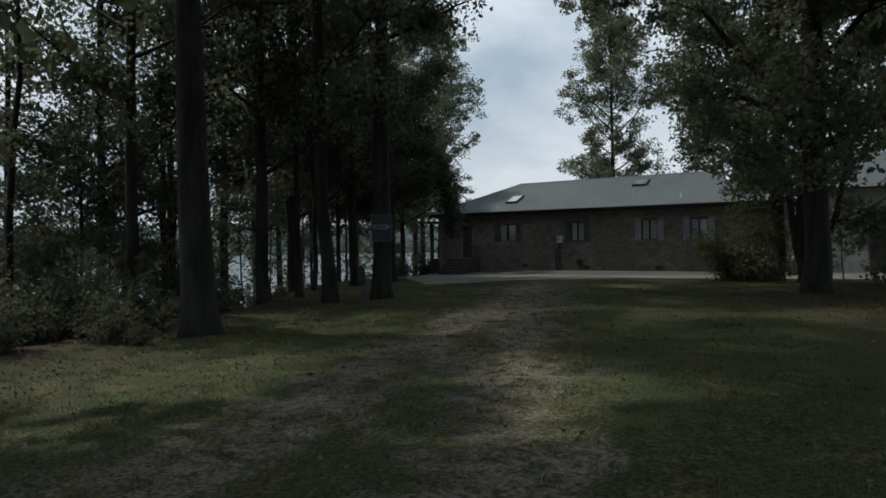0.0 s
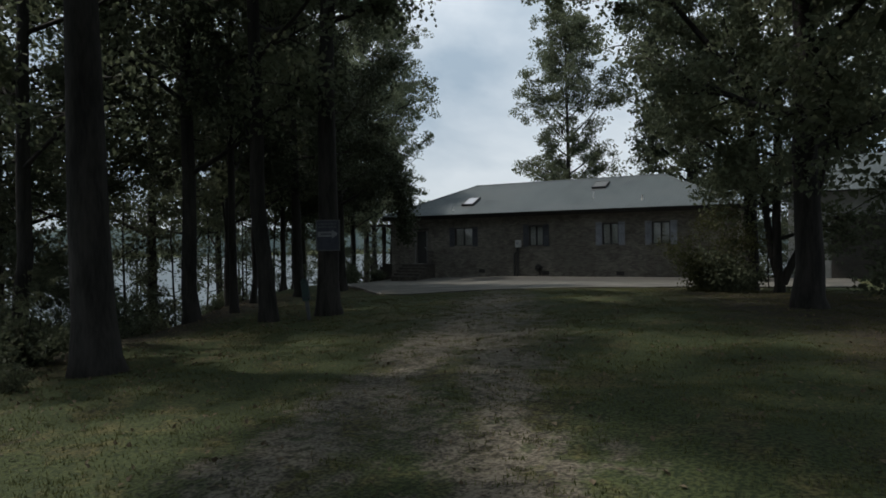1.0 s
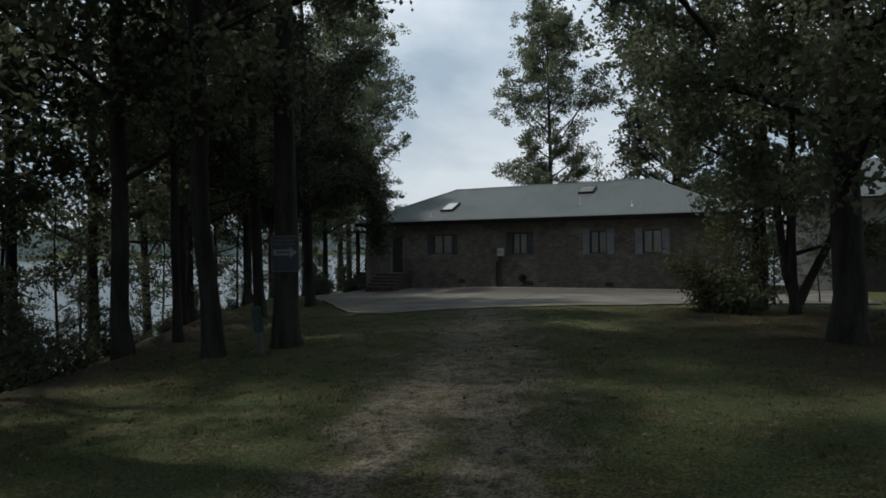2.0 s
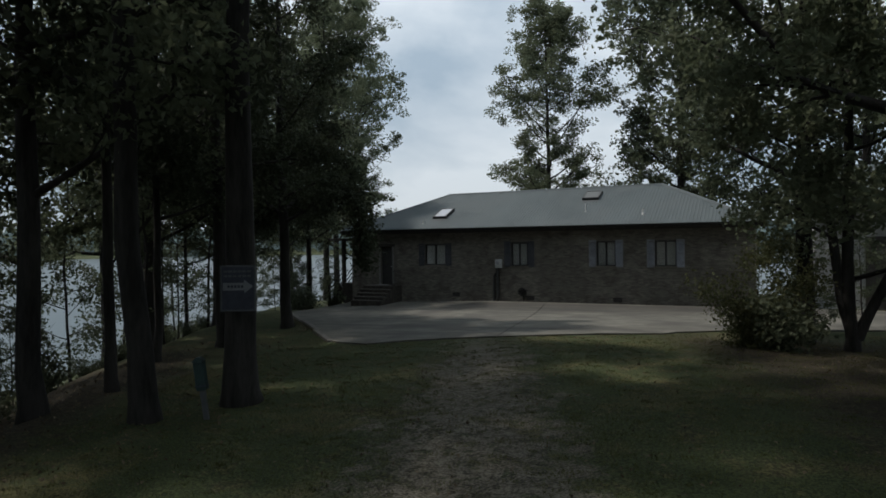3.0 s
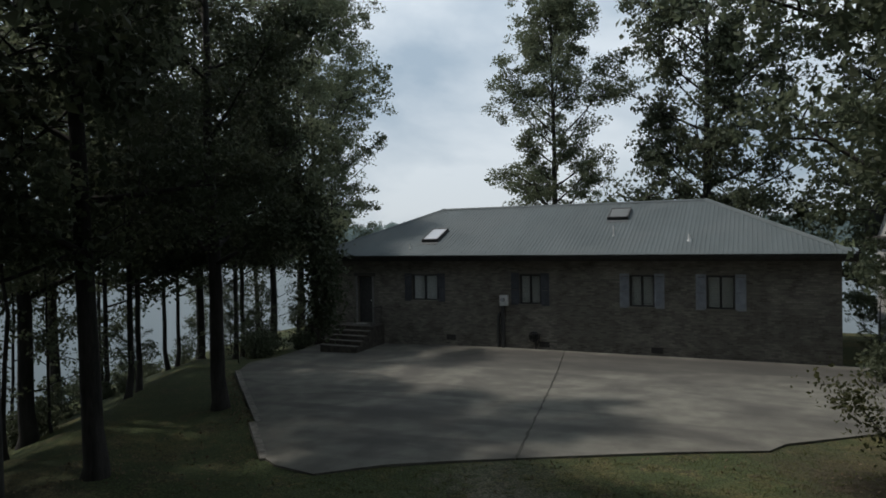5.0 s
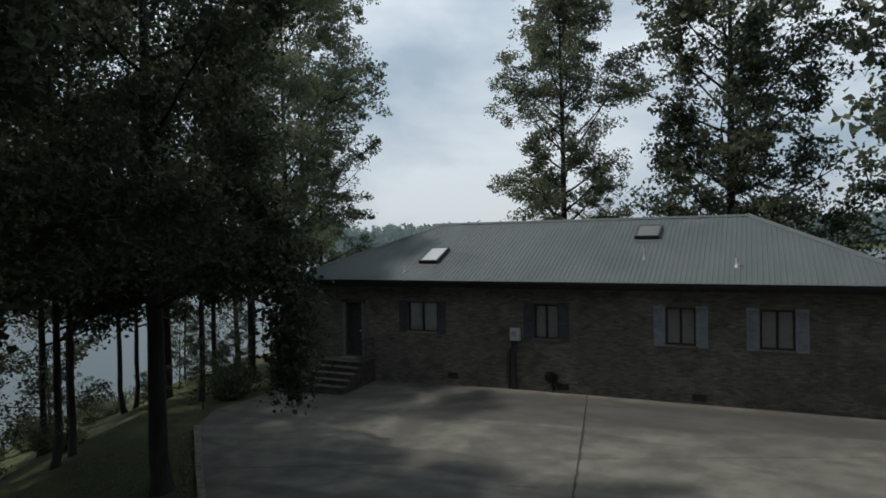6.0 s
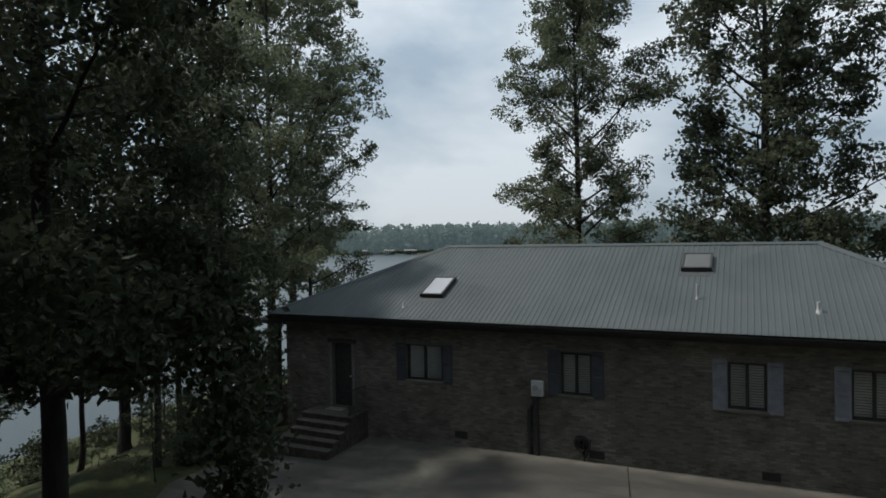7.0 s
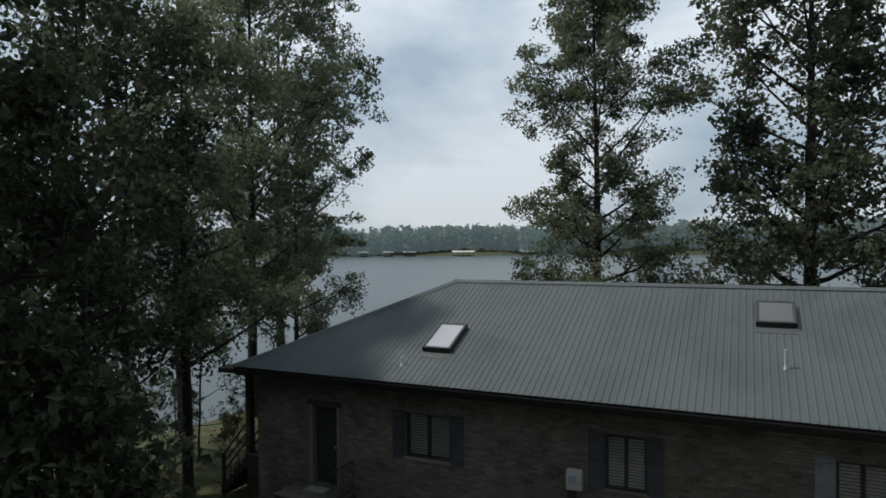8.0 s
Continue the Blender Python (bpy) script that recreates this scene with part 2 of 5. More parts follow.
M = {
    "lawn": lawn_material(),
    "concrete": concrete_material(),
    "crack": surface("dark_joint", (0.02, 0.02, 0.018), (0.05, 0.048, 0.04), 20, 0.95, 0.2),
    "brick": surface("brown_brick", (0.08, 0.074, 0.062), (0.155, 0.144, 0.122), 2.2, 0.9, 0.35, 90, island=0.3, stain=(0.185, 0.17, 0.147), stain_scale=0.7),
    "step_brick": surface("dark_step_brick", (0.03, 0.027, 0.023), (0.07, 0.062, 0.052), 6, 0.9, 0.3, 60),
    "tread": surface("worn_dark_tread", (0.038, 0.036, 0.032), (0.078, 0.074, 0.066), 7, 0.9, 0.2, 60),
    "mortar": surface("grey_mortar", (0.10, 0.092, 0.08), (0.16, 0.15, 0.13), 12, 0.95, 0.3, 80),
    "roof": surface("galvanised_roofing", (0.051, 0.063, 0.066), (0.071, 0.087, 0.091), 0.8, 0.6, 0.03, 30, metal=0.0, spec=0.25, stain=(0.07, 0.083, 0.086), stain_scale=0.5, stretch=(1, 0.25, 1)),
    "fascia": surface("brown_fascia", (0.028, 0.025, 0.022), (0.05, 0.045, 0.04), 5, 0.6, 0.1),
    "soffit": surface("soffit_board", (0.05, 0.045, 0.04), (0.08, 0.072, 0.065), 5, 0.7, 0.1),
    "white": surface("off_white_paint", (0.42, 0.41, 0.39), (0.6, 0.59, 0.56), 6, 0.6, 0.08, 50),
    "trim": surface("grey_door_trim", (0.13, 0.13, 0.125), (0.2, 0.2, 0.19), 6, 0.65, 0.08, 50),
    "bright": surface("white_dock_paint", (0.7, 0.7, 0.68), (0.82, 0.82, 0.8), 2, 0.6, 0.05),
    "shutter": surface("grey_blue_shutter", (0.18, 0.193, 0.218), (0.25, 0.266, 0.296), 5, 0.65, 0.08, 60),
    "darkblue": surface("dark_blue_shutter", (0.042, 0.046, 0.054), (0.064, 0.069, 0.079), 5, 0.65, 0.08, 60),
    "dark_grey": surface("plain_dark_grey", (0.05, 0.055, 0.058), (0.075, 0.08, 0.083), 5, 0.7, 0.05),
    "frame": surface("dark_window_frame", (0.02, 0.02, 0.02), (0.04, 0.04, 0.04), 8, 0.5, 0.05),
    "blind": surface("white_blind", (0.5, 0.5, 0.47), (0.62, 0.62, 0.585), 9, 0.6, 0.02),
    "iron": surface("black_iron", (0.012, 0.012, 0.012), (0.03, 0.03, 0.03), 12, 0.5, 0.1, metal=0.3),
    "timber": surface("weathered_timber", (0.022, 0.02, 0.017), (0.05, 0.045, 0.038), 4, 0.85, 0.3, 40, stretch=(1, 1, 6)),
    "grey_timber": surface("grey_split_timber", (0.07, 0.066, 0.058), (0.17, 0.16, 0.14), 6, 0.9, 0.5, 30),
    "bark": surface("grey_brown_bark", (0.009, 0.008, 0.007), (0.034, 0.031, 0.028), 5, 0.95, 0.9, 26, stretch=(1, 1, 0.18)),
    "leaf": leafage("oak_leaves", (0.06, 0.074, 0.045), (0.136, 0.16, 0.1), 0.5),
    "leaf_under": leafage("understorey_leaves", (0.04, 0.05, 0.03), (0.095, 0.112, 0.07), 0.45),
    # oak leaves darkened in colour for crowns seen from their shadow side
    "leaf_dark": leafage("shaded_oak_leaves", (0.024, 0.031, 0.018), (0.058, 0.071, 0.042), 0.35),
    "leaf_yellow": leafage("yellowing_leaves", (0.03, 0.04, 0.018), (0.1, 0.104, 0.044)),
    # haze over the lake is put into this colour and its emission
    "far_leaf": leafage("hazed_far_woods_leaves", (0.06, 0.08, 0.066), (0.105, 0.13, 0.11), 0.35, 0.8, (0.045, 0.066, 0.073)),
    "grass": leafage("grass_blades", (0.036, 0.045, 0.017), (0.102, 0.108, 0.043), 0.3, 0.7),
    "litter": leafage("dry_leaves", (0.04, 0.031, 0.021), (0.14, 0.112, 0.077), 0.1, 0.8),
    "grey_metal": surface("grey_metal_box", (0.38, 0.39, 0.39), (0.52, 0.53, 0.53), 8, 0.5, 0.05, metal=0.1),
    "siding": surface("grey_siding", (0.24, 0.246, 0.246), (0.33, 0.336, 0.334), 3, 0.7, 0.08, 40),
    "sign_grey": surface("dull_sign_grey", (0.11, 0.117, 0.125), (0.16, 0.168, 0.176), 6, 0.6, 0.05),
    "navy": surface("navy_sign_face", (0.013, 0.018, 0.03), (0.024, 0.03, 0.045), 6, 0.5, 0.05),
    "teal": surface("faded_teal_plastic", (0.006, 0.021, 0.02), (0.013, 0.0375, 0.036), 7, 0.5, 0.05),
}

# water
wat = bpy.data.materials.new("lake_water")
wat.use_nodes = True
_b = wat.node_tree.nodes["Principled BSDF"]
_b.inputs["Base Color"].default_value = (0.035, 0.05, 0.052, 1)
_b.inputs["Roughness"].default_value = 0.3
_b.inputs["IOR"].default_value = 1.33
_w = wat.node_tree.nodes.new("ShaderNodeTexNoise")
_w.inputs["Scale"].default_value, _w.inputs["Detail"].default_value = 0.9, 5
_c = wat.node_tree.nodes.new("ShaderNodeTexCoord")
_p = wat.node_tree.nodes.new("ShaderNodeBump")
_p.inputs["Strength"].default_value, _p.inputs["Distance"].default_value = 0.1, 0.05
wat.node_tree.links.new(_c.outputs["Object"], _w.inputs["Vector"])
wat.node_tree.links.new(_w.outputs["Fac"], _p.inputs["Height"])
wat.node_tree.links.new(_p.outputs["Normal"], _b.inputs["Normal"])
M["water"] = wat

glass = bpy.data.materials.new("window_glass")
glass.use_nodes = True
_b = glass.node_tree.nodes["Principled BSDF"]
_b.inputs["Base Color"].default_value = (0.9, 0.93, 0.93, 1)
_b.inputs["Roughness"].default_value = 0.03
_b.inputs["Transmission Weight"].default_value = 1.0
_b.inputs["IOR"].default_value = 1.45
M["glass"] = glass

acrylic = bpy.data.materials.new("skylight_dome")
acrylic.use_nodes = True
_b = acrylic.node_tree.nodes["Principled BSDF"]
_b.inputs["Base Color"].default_value = (0.33, 0.345, 0.37, 1)
_b.inputs["Roughness"].default_value = 0.25
_b.inputs["Coat Weight"].default_value = 0.3
M["dome"] = acrylic
smoked = acrylic.copy()
smoked.name = "smoked_skylight"
smoked.node_tree.nodes["Principled BSDF"].inputs["Base Color"].default_value = (0.10, 0.108, 0.11, 1)
smoked.node_tree.nodes["Principled BSDF"].inputs["Coat Weight"].default_value = 0.0
smoked.node_tree.nodes["Principled BSDF"].inputs["Specular IOR Level"].default_value = 0.2
smoked.node_tree.nodes["Principled BSDF"].inputs["Roughness"].default_value = 0.6
M["smoked"] = smoked


# ---------- builders ----------
def root(name, label="", category="", group="", kind="", at=(0, 0, 0)):
    ob = new(name)
    ob.location = at
    return tagged(ob, label, category, group, kind)


def origin_of(ob):
    while ob.parent:
        ob = ob.parent
    return ob.location


def part(name, bm, material, parent=None, label="", smooth=False):
    """Links a bmesh in world coordinates as one mesh, under a thing or a part."""
    me = bpy.data.meshes.new(name)
    if parent:
        bmesh.ops.translate(bm, verts=bm.verts, vec=-origin_of(parent))
    bm.to_mesh(me)
    bm.free()
    me.materials.append(M[material])
    if smooth:
        me.polygons.foreach_set("use_smooth", [True] * len(me.polygons))
    ob = new(name, me)
    ob.parent = parent
    if label:
        ob["label"] = label
    return ob


def raw(name, verts, faces, material, parent=None, label="", smooth=False):
    """A mesh from arrays: faces is an array with one row per face (all the same corner count)."""
    verts, faces = np.asarray(verts, float), np.asarray(faces, int)
    if parent is not None:
        verts = verts - np.array(origin_of(parent))
    me = bpy.data.meshes.new(name)
    k = faces.shape[1]
    me.vertices.add(len(verts))
    me.vertices.foreach_set("co", verts.ravel())
    me.loops.add(faces.size)
    me.loops.foreach_set("vertex_index", faces.ravel())
    me.polygons.add(len(faces))
    me.polygons.foreach_set("loop_start", np.arange(0, faces.size, k))
    me.polygons.foreach_set("use_smooth", np.full(len(faces), smooth))
    me.update(calc_edges=True)
    me.materials.append(M[material])
    ob = new(name, me)
    ob.parent = parent
    if label:
        ob["label"] = label
    return ob


def box(bm, x0, x1, y0, y1, z0, z1, bevel=0.0, turn=None):
    """Adds a box, edges bevelled, turned by a matrix about its centre."""
    c = Vector(((x0 + x1) / 2, (y0 + y1) / 2, (z0 + z1) / 2))
    m = Matrix.Translation(c) @ (turn or Matrix()) @ Matrix.Diagonal((abs(x1 - x0), abs(y1 - y0), abs(z1 - z0), 1))
    r = bmesh.ops.create_cube(bm, size=1, matrix=m)
    if bevel:
        edges = list({e for v in r["verts"] for e in v.link_edges})
        bmesh.ops.bevel(bm, geom=edges, offset=bevel, segments=1, affect="EDGES")
    return bm


def rod(bm, a, b, r, sides=8, r2=None):
    """Adds a round bar from a to b."""
    a, b = Vector(a), Vector(b)
    d = b - a
    m = Matrix.Translation((a + b) / 2) @ d.to_track_quat("Z", "Y").to_matrix().to_4x4()
    bmesh.ops.create_cone(bm, cap_ends=True, segments=sides, radius1=r, radius2=r if r2 is None else r2, depth=d.length, matrix=m)
    return bm


def boxed(*a, **k):
    return box(bmesh.new(), *a, **k)


def tubes(lines, sides=6):
    """Tapered tubes along polylines: [(points, radii)] -> arrays of verts and quads."""
    V, F, base = [], [], 0
    ang = np.linspace(0, 2 * np.pi, sides, endpoint=False)
    for pts, rad in lines:
        pts, rad = np.asarray(pts, float), np.asarray(rad, float)
        d = np.gradient(pts, axis=0)
        d /= np.linalg.norm(d, axis=1)[:, None] + 1e-9
        ref = np.where(np.abs(d[:, 2:3]) > 0.9, np.array([[1.0, 0, 0]]), np.array([[0, 0, 1.0]]))
        u = np.cross(d, ref)
        u /= np.linalg.norm(u, axis=1)[:, None] + 1e-9
        w = np.cross(d, u)
        ring = pts[:, None] + rad[:, None, None] * (np.cos(ang)[None, :, None] * u[:, None] + np.sin(ang)[None, :, None] * w[:, None])
        V.append(ring.reshape(-1, 3))
        i, j = np.meshgrid(np.arange(len(pts) - 1), np.arange(sides), indexing="ij")
        a = base + i * sides + j
        b = base + i * sides + (j + 1) % sides
        F.append(np.stack([a, b, b + sides, a + sides], -1).reshape(-1, 4))
        base += len(pts) * sides
    return np.concatenate(V), np.concatenate(F)


def leaves_at(rng, centres, size, up=0.35):
    """Leaves as small folded blades, each at its own angle: arrays of verts and quads."""
    n = len(centres)
    d = rng.normal(size=(n, 3))
    d[:, 2] -= 0.25
    d /= np.linalg.norm(d, axis=1)[:, None]
    o = rng.normal(size=(n, 3))
    o[:, 2] += up * 2
    s = np.cross(d, o)
    s /= np.linalg.norm(s, axis=1)[:, None] + 1e-9
    nrm = np.cross(s, d)
    ln = size * rng.uniform(0.65, 1.3, (n, 1))
    wd = ln * rng.uniform(0.26, 0.4, (n, 1))
    fold = nrm * wd * 0.35
    tip, stem = centres + d * ln * 0.5, centres - d * ln * 0.5
    mid = centres + d * ln * 0.08
    V = np.stack([stem, mid + s * wd + fold, tip, mid - s * wd + fold], 1).reshape(-1, 3)
    F = np.arange(4 * n).reshape(n, 4)
    return V, F


# ---------- ground, water, slab ----------
CREST_Y = (-400, -20, 0, 6, 12, 15, 20, 25.5, 31, 38, 48, 70, 400)
CREST_X = (-60, -9, -9.5, -10.5, -13.0, -15.3, -18.6, -22.3, -25.8, -30.5, -33.0, -24, 40)
LAKE_Z = -6.0


def yard_z(x, y):
    """The yard and the slab on it: falling gently to the lake side, and from the drive down to a shallow valley before the house."""
    wall = np.interp(x, (-24, -19.4, -16.4, -13.8, -11, -3, 3), (-1.44, -1.28, -1.18, -1.11, -1.10, -1.06, -1.03))
    across = np.clip(x + 0.42 * np.clip(y, -10, 22), -6, 3)
    drive_z = -0.84 + 0.04 * across - 0.0023 * np.clip(y, -10, 22)
    valley = drive_z + (wall - 0.08 - drive_z) * np.clip((y - 22) / 10, 0, 1)
    return valley + 0.08 * np.clip((y - 32) / 3.41, 0, 1) - 0.035 * np.clip(y - 35.5, 0, 12)


def ground_z(x, y):
    """Height of the ground: the yard, a bank down to the lake beyond the trees and behind the house, and the far shore."""
    x, y = np.asarray(x, float), np.asarray(y, float)
    rough = np.where(y > 19, 0.25, 1.0)
    flat = yard_z(x, y) - 0.045 * np.clip((y - 19.5) / 1.0, 0, 1)
    flat = flat - 0.10 * np.clip((-13.4 - 1.13 * (y - 21) - x) / 0.9, 0, 1) * np.clip((y - 19.5) / 1.0, 0, 1)
    flat = flat - 0.16 * np.clip(-22.3 - x, 0, 4) * np.clip((y - 31) / 3, 0, 1)
    flat = flat + rough * 0.03 * np.sin(x * 1.3 + 0.7 * y) * np.sin(0.9 * y - 0.4 * x) + rough * 0.025 * np.sin(2.9 * x) * np.sin(2.3 * y + 1)
    left = (np.interp(y, CREST_Y, CREST_X) - x) * 0.85
    back = (y - 47.0) + np.minimum(0, 8 - x) * 0.0
    d = np.maximum(left, back)
    d = np.maximum(d + 0.8, 0) - 0.8 * (d > -0.8)
    drop = np.maximum(0, d)
    near = flat - np.minimum(0.34 * drop + 0.012 * np.minimum(drop, 4) ** 2, 7.0)
    r = np.hypot(x, y) + 26 * np.sin(np.arctan2(y, x) * 23) + 14 * np.sin(np.arctan2(y, x) * 61 + 1)
    far = -9.0 + 4.0 * np.clip((r - 500) / 40, 0, 1) + 22.0 * np.clip((r - 540) / 700, 0, 1)
    return np.maximum(near, far)


def spread(lo, a, b, hi, step, n):
    """Grid lines: fine from a to b, widening to lo and hi."""
    mid = np.arange(a, b + 1e-6, step)
    return np.concatenate([a - (a - lo) * np.linspace(1, 0, n, endpoint=False) ** 3, mid, b + (hi - b) * np.linspace(0, 1, n + 1)[1:] ** 3])


gx, gy = spread(-3000, -34, 14, 3000, 0.3, 60), spread(-3000, -6, 50, 3000, 0.35, 60)
X, Y = np.meshgrid(gx, gy)
gv = np.stack([X, Y, ground_z(X, Y)], -1).reshape(-1, 3)
ii, jj = np.meshgrid(np.arange(len(gy) - 1), np.arange(len(gx) - 1), indexing="ij")
q = ii * len(gx) + jj
gf = np.stack([q, q + 1, q + len(gx) + 1, q + len(gx)], -1).reshape(-1, 4)
ground = tagged(raw("ground", gv, gf, "lawn", smooth=True), "patchy lawn with worn earth wheel tracks and leaf litter", "ground", kind="structure")

bm = bmesh.new()
bmesh.ops.create_grid(bm, x_segments=2, y_segments=2, size=2500, matrix=Matrix.Translation((0, 0, LAKE_Z)))
tagged(part("water", bm, "water"), "calm grey lake water with faint ripples", "lake", kind="structure")


SLAB = [(-11.92, 20.6), (-13.0, 20.8), (-13.45, 21.05), (-15.45, 23.0), (-17.6, 25.0), (-20.9, 28.0), (-22.3, 30.2), (-22.4, 35.4),
        (3.0, 35.4), (3.0, 29.3), (-2.4, 26.9), (-4.0, 25.4), (-4.3, 24.75), (-7.0, 23.3), (-8.63, 22.48), (-10.9, 21.4)]


def slab_piece(points, name):
    """One pour of the concrete drive: 0.16 m thick, following the fall of the yard."""
    b = bmesh.new()
    f = b.faces.new([b.verts.new((x, y, 0)) for x, y in points])
    for k in range(21, 36):
        bmesh.ops.bisect_plane(b, geom=b.verts[:] + b.edges[:] + b.faces[:], plane_co=(0, k, 0), plane_no=(0, 1, 0))
    for k in range(-23, 3):
        bmesh.ops.bisect_plane(b, geom=b.verts[:] + b.edges[:] + b.faces[:], plane_co=(k, 0, 0), plane_no=(1, 0, 0))
    bmesh.ops.recalc_face_normals(b, faces=b.faces)
    if b.faces[:][0].normal.z < 0:
        bmesh.ops.reverse_faces(b, faces=b.faces)
    r = bmesh.ops.extrude_face_region(b, geom=b.faces[:])
    low = {e for e in r["geom"] if isinstance(e, bmesh.types.BMVert)}
    for v in b.verts:
        v.co.z = float(yard_z(v.co.x, v.co.y)) - (0.16 if v in low else 0.0)
    bmesh.ops.recalc_face_normals(b, faces=b.faces)
    return part(name, b, "concrete", drive)


def slab_joint(x0, y0, x1, y1, width, label):
    """A joint with ragged rims, lying just proud of the concrete."""
    b, rj = bmesh.new(), np.random.default_rng(int(abs(x0) * 100))
    n = max(2, int(math.hypot(x1 - x0, y1 - y0) / 0.22))
    nx, ny = (y1 - y0), -(x1 - x0)
    ln = math.hypot(nx, ny)
    nx, ny = nx / ln, ny / ln
    rows = []
    for k in range(n + 1):
        x, y = x0 + (x1 - x0) * k / n + nx * rj.normal(0, 0.012), y0 + (y1 - y0) * k / n + ny * rj.normal(0, 0.012)
        w = width * rj.uniform(0.45, 1.3) / 2
        rows.append([b.verts.new((x + q * nx * w, y + q * ny * w, float(yard_z(x, y)) + 0.006)) for q in (-1, 1)])
    for r0, r1 in zip(rows[:-1], rows[1:]):
        fc = b.faces.new((r0[0], r0[1], r1[1], r1[0]))
        fc.normal_update()
        if fc.normal.z < 0:
            fc.normal_flip()
    part("joint", b, "crack", drive, label)


drive = root("pavement", "weathered pale concrete parking slab with dark stains and a cracked joint", "driveway", kind="structure")
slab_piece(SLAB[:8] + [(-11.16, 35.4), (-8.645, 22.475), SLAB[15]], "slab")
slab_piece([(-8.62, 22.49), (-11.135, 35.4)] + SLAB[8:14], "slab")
slab_joint(-8.63, 22.5, -10.42, 31.8, 0.06, "dark open joint")
slab_joint(-10.42, 31.8, -11.14, 35.35, 0.02, "thin dark joint")
slab_joint(-17.75, 25.5, -13.6, 27.45, 0.035, "thin dark joint")
slab_joint(-13.6, 27.45, -9.95, 29.18, 0.016, "thin dark joint")
slab_joint(-9.9, 29.2, -3.6, 32.05, 0.018, "thin dark joint")
slab_joint(-10.87, 26.9, -10.25, 27.02, 0.03, "short dark crack")


def edging_board(x0, y0, x1, y1, lift):
    """A split timber edging board lying along the slab's edge."""
    e = root("edging_board", "weathered grey timber edging board along the slab edge", "edging board", group="slab edging boards", at=((x0 + x1) / 2, (y0 + y1) / 2, float(yard_z((x0 + x1) / 2, (y0 + y1) / 2))))
    ln, a = math.hypot(x1 - x0, y1 - y0), math.atan2(y1 - y0, x1 - x0)
    b = boxed(-ln / 2, ln / 2, -0.085, 0.085, -0.13, 0.05, 0.012)
    bmesh.ops.transform(b, verts=b.verts, matrix=Matrix.Translation(((x0 + x1) / 2, (y0 + y1) / 2, float(yard_z((x0 + x1) / 2, (y0 + y1) / 2)) + lift)) @ Matrix.Rotation(a, 4, "Z"))
    part("board", b, "grey_timber", e)


edging_board(-20.9, 28.12, -18.3, 25.72, 0.0)
edging_board(-18.2, 25.62, -15.6, 23.26, -0.015)
edging_board(-15.55, 22.98, -13.5, 21.06, -0.02)

# ---------- house ----------
WALL_Y, WX0, WX1, BACK_Y = 35.41, -22.5, -1.95, 44.4
EAVE_Y, EAVE_Z, EX0, EX1, EBACK = 35.03, 2.61, -22.95, -1.55, 44.99
RIDGE_Y, RIDGE_Z, RX0, RX1 = 39.92, 4.74, -18.39, -6.28
FLOOR_Z = -0.40
house = root("house", "single-storey brown brick lake house with a grey ribbed metal hip roof", "house", at=(-12.2, 39.9, -1.2))

DOOR = (-20.62, -19.84, FLOOR_Z, 1.68)
WINDOWS = [(-17.82, -16.60, 0.70, 1.80, "darkblue"), (-12.95, -12.08, 0.66, 1.86, "darkblue"), (-8.68, -7.80, 0.68, 1.86, "shutter"), (-6.04, -5.12, 0.68, 1.86, "shutter")]
openings = [DOOR] + [w[:4] for w in WINDOWS]


def wall_with_holes(x0, x1, z0, z1, y0, y1, holes):
    """A wall along x with openings through it, as one welded body."""
    b = bmesh.new()
    xs = sorted({x0, x1, *[h[0] for h in holes], *[h[1] for h in holes]})
    zs = sorted({z0, z1, *[h[2] for h in holes], *[h[3] for h in holes]})
    for a, c in zip(xs[:-1], xs[1:]):
        for e, f in zip(zs[:-1], zs[1:]):
            if not any(h[0] <= a + 1e-6 and h[1] >= c - 1e-6 and h[2] <= e + 1e-6 and h[3] >= f - 1e-6 for h in holes):
                box(b, a, c, y0, y1, e, f)
    bmesh.ops.remove_doubles(b, verts=b.verts, dist=1e-5)
    seen = {}
    for f in b.faces:
        seen.setdefault(tuple(round(v, 4) for v in f.calc_center_median()), []).append(f)
    bmesh.ops.delete(b, geom=[f for fs in seen.values() if len(fs) > 1 for f in fs], context="FACES_ONLY")
    return b


front_wall = part("front_wall", wall_with_holes(WX0, WX1, -1.6, 2.50, WALL_Y, WALL_Y + 0.25, openings), "mortar", house, "brown brick wall with grey mortar")
part("side_wall", boxed(WX0, WX0 + 0.25, WALL_Y + 0.25, BACK_Y, -3.2, 2.50), "brick", house)
part("side_wall", boxed(WX1 - 0.25, WX1, WALL_Y + 0.25, BACK_Y, -2.4, 2.50), "brick", house)
part("back_wall", boxed(WX0, WX1, BACK_Y, BACK_Y + 0.25, -3.2, 2.50), "brick", house)
part("interior_floor", boxed(WX0 + .25, WX1 - .25, WALL_Y + .25, BACK_Y, FLOOR_Z - .15, FLOOR_Z), "timber", house)
part("interior_ceiling", boxed(WX0 + .25, WX1 - .25, WALL_Y + .25, BACK_Y, 2.40, 2.50), "white", house)

# roof: four slopes of ribbed sheet
roof = part("roof_deck", bmesh.new(), "fascia", house, "dark roof underside")


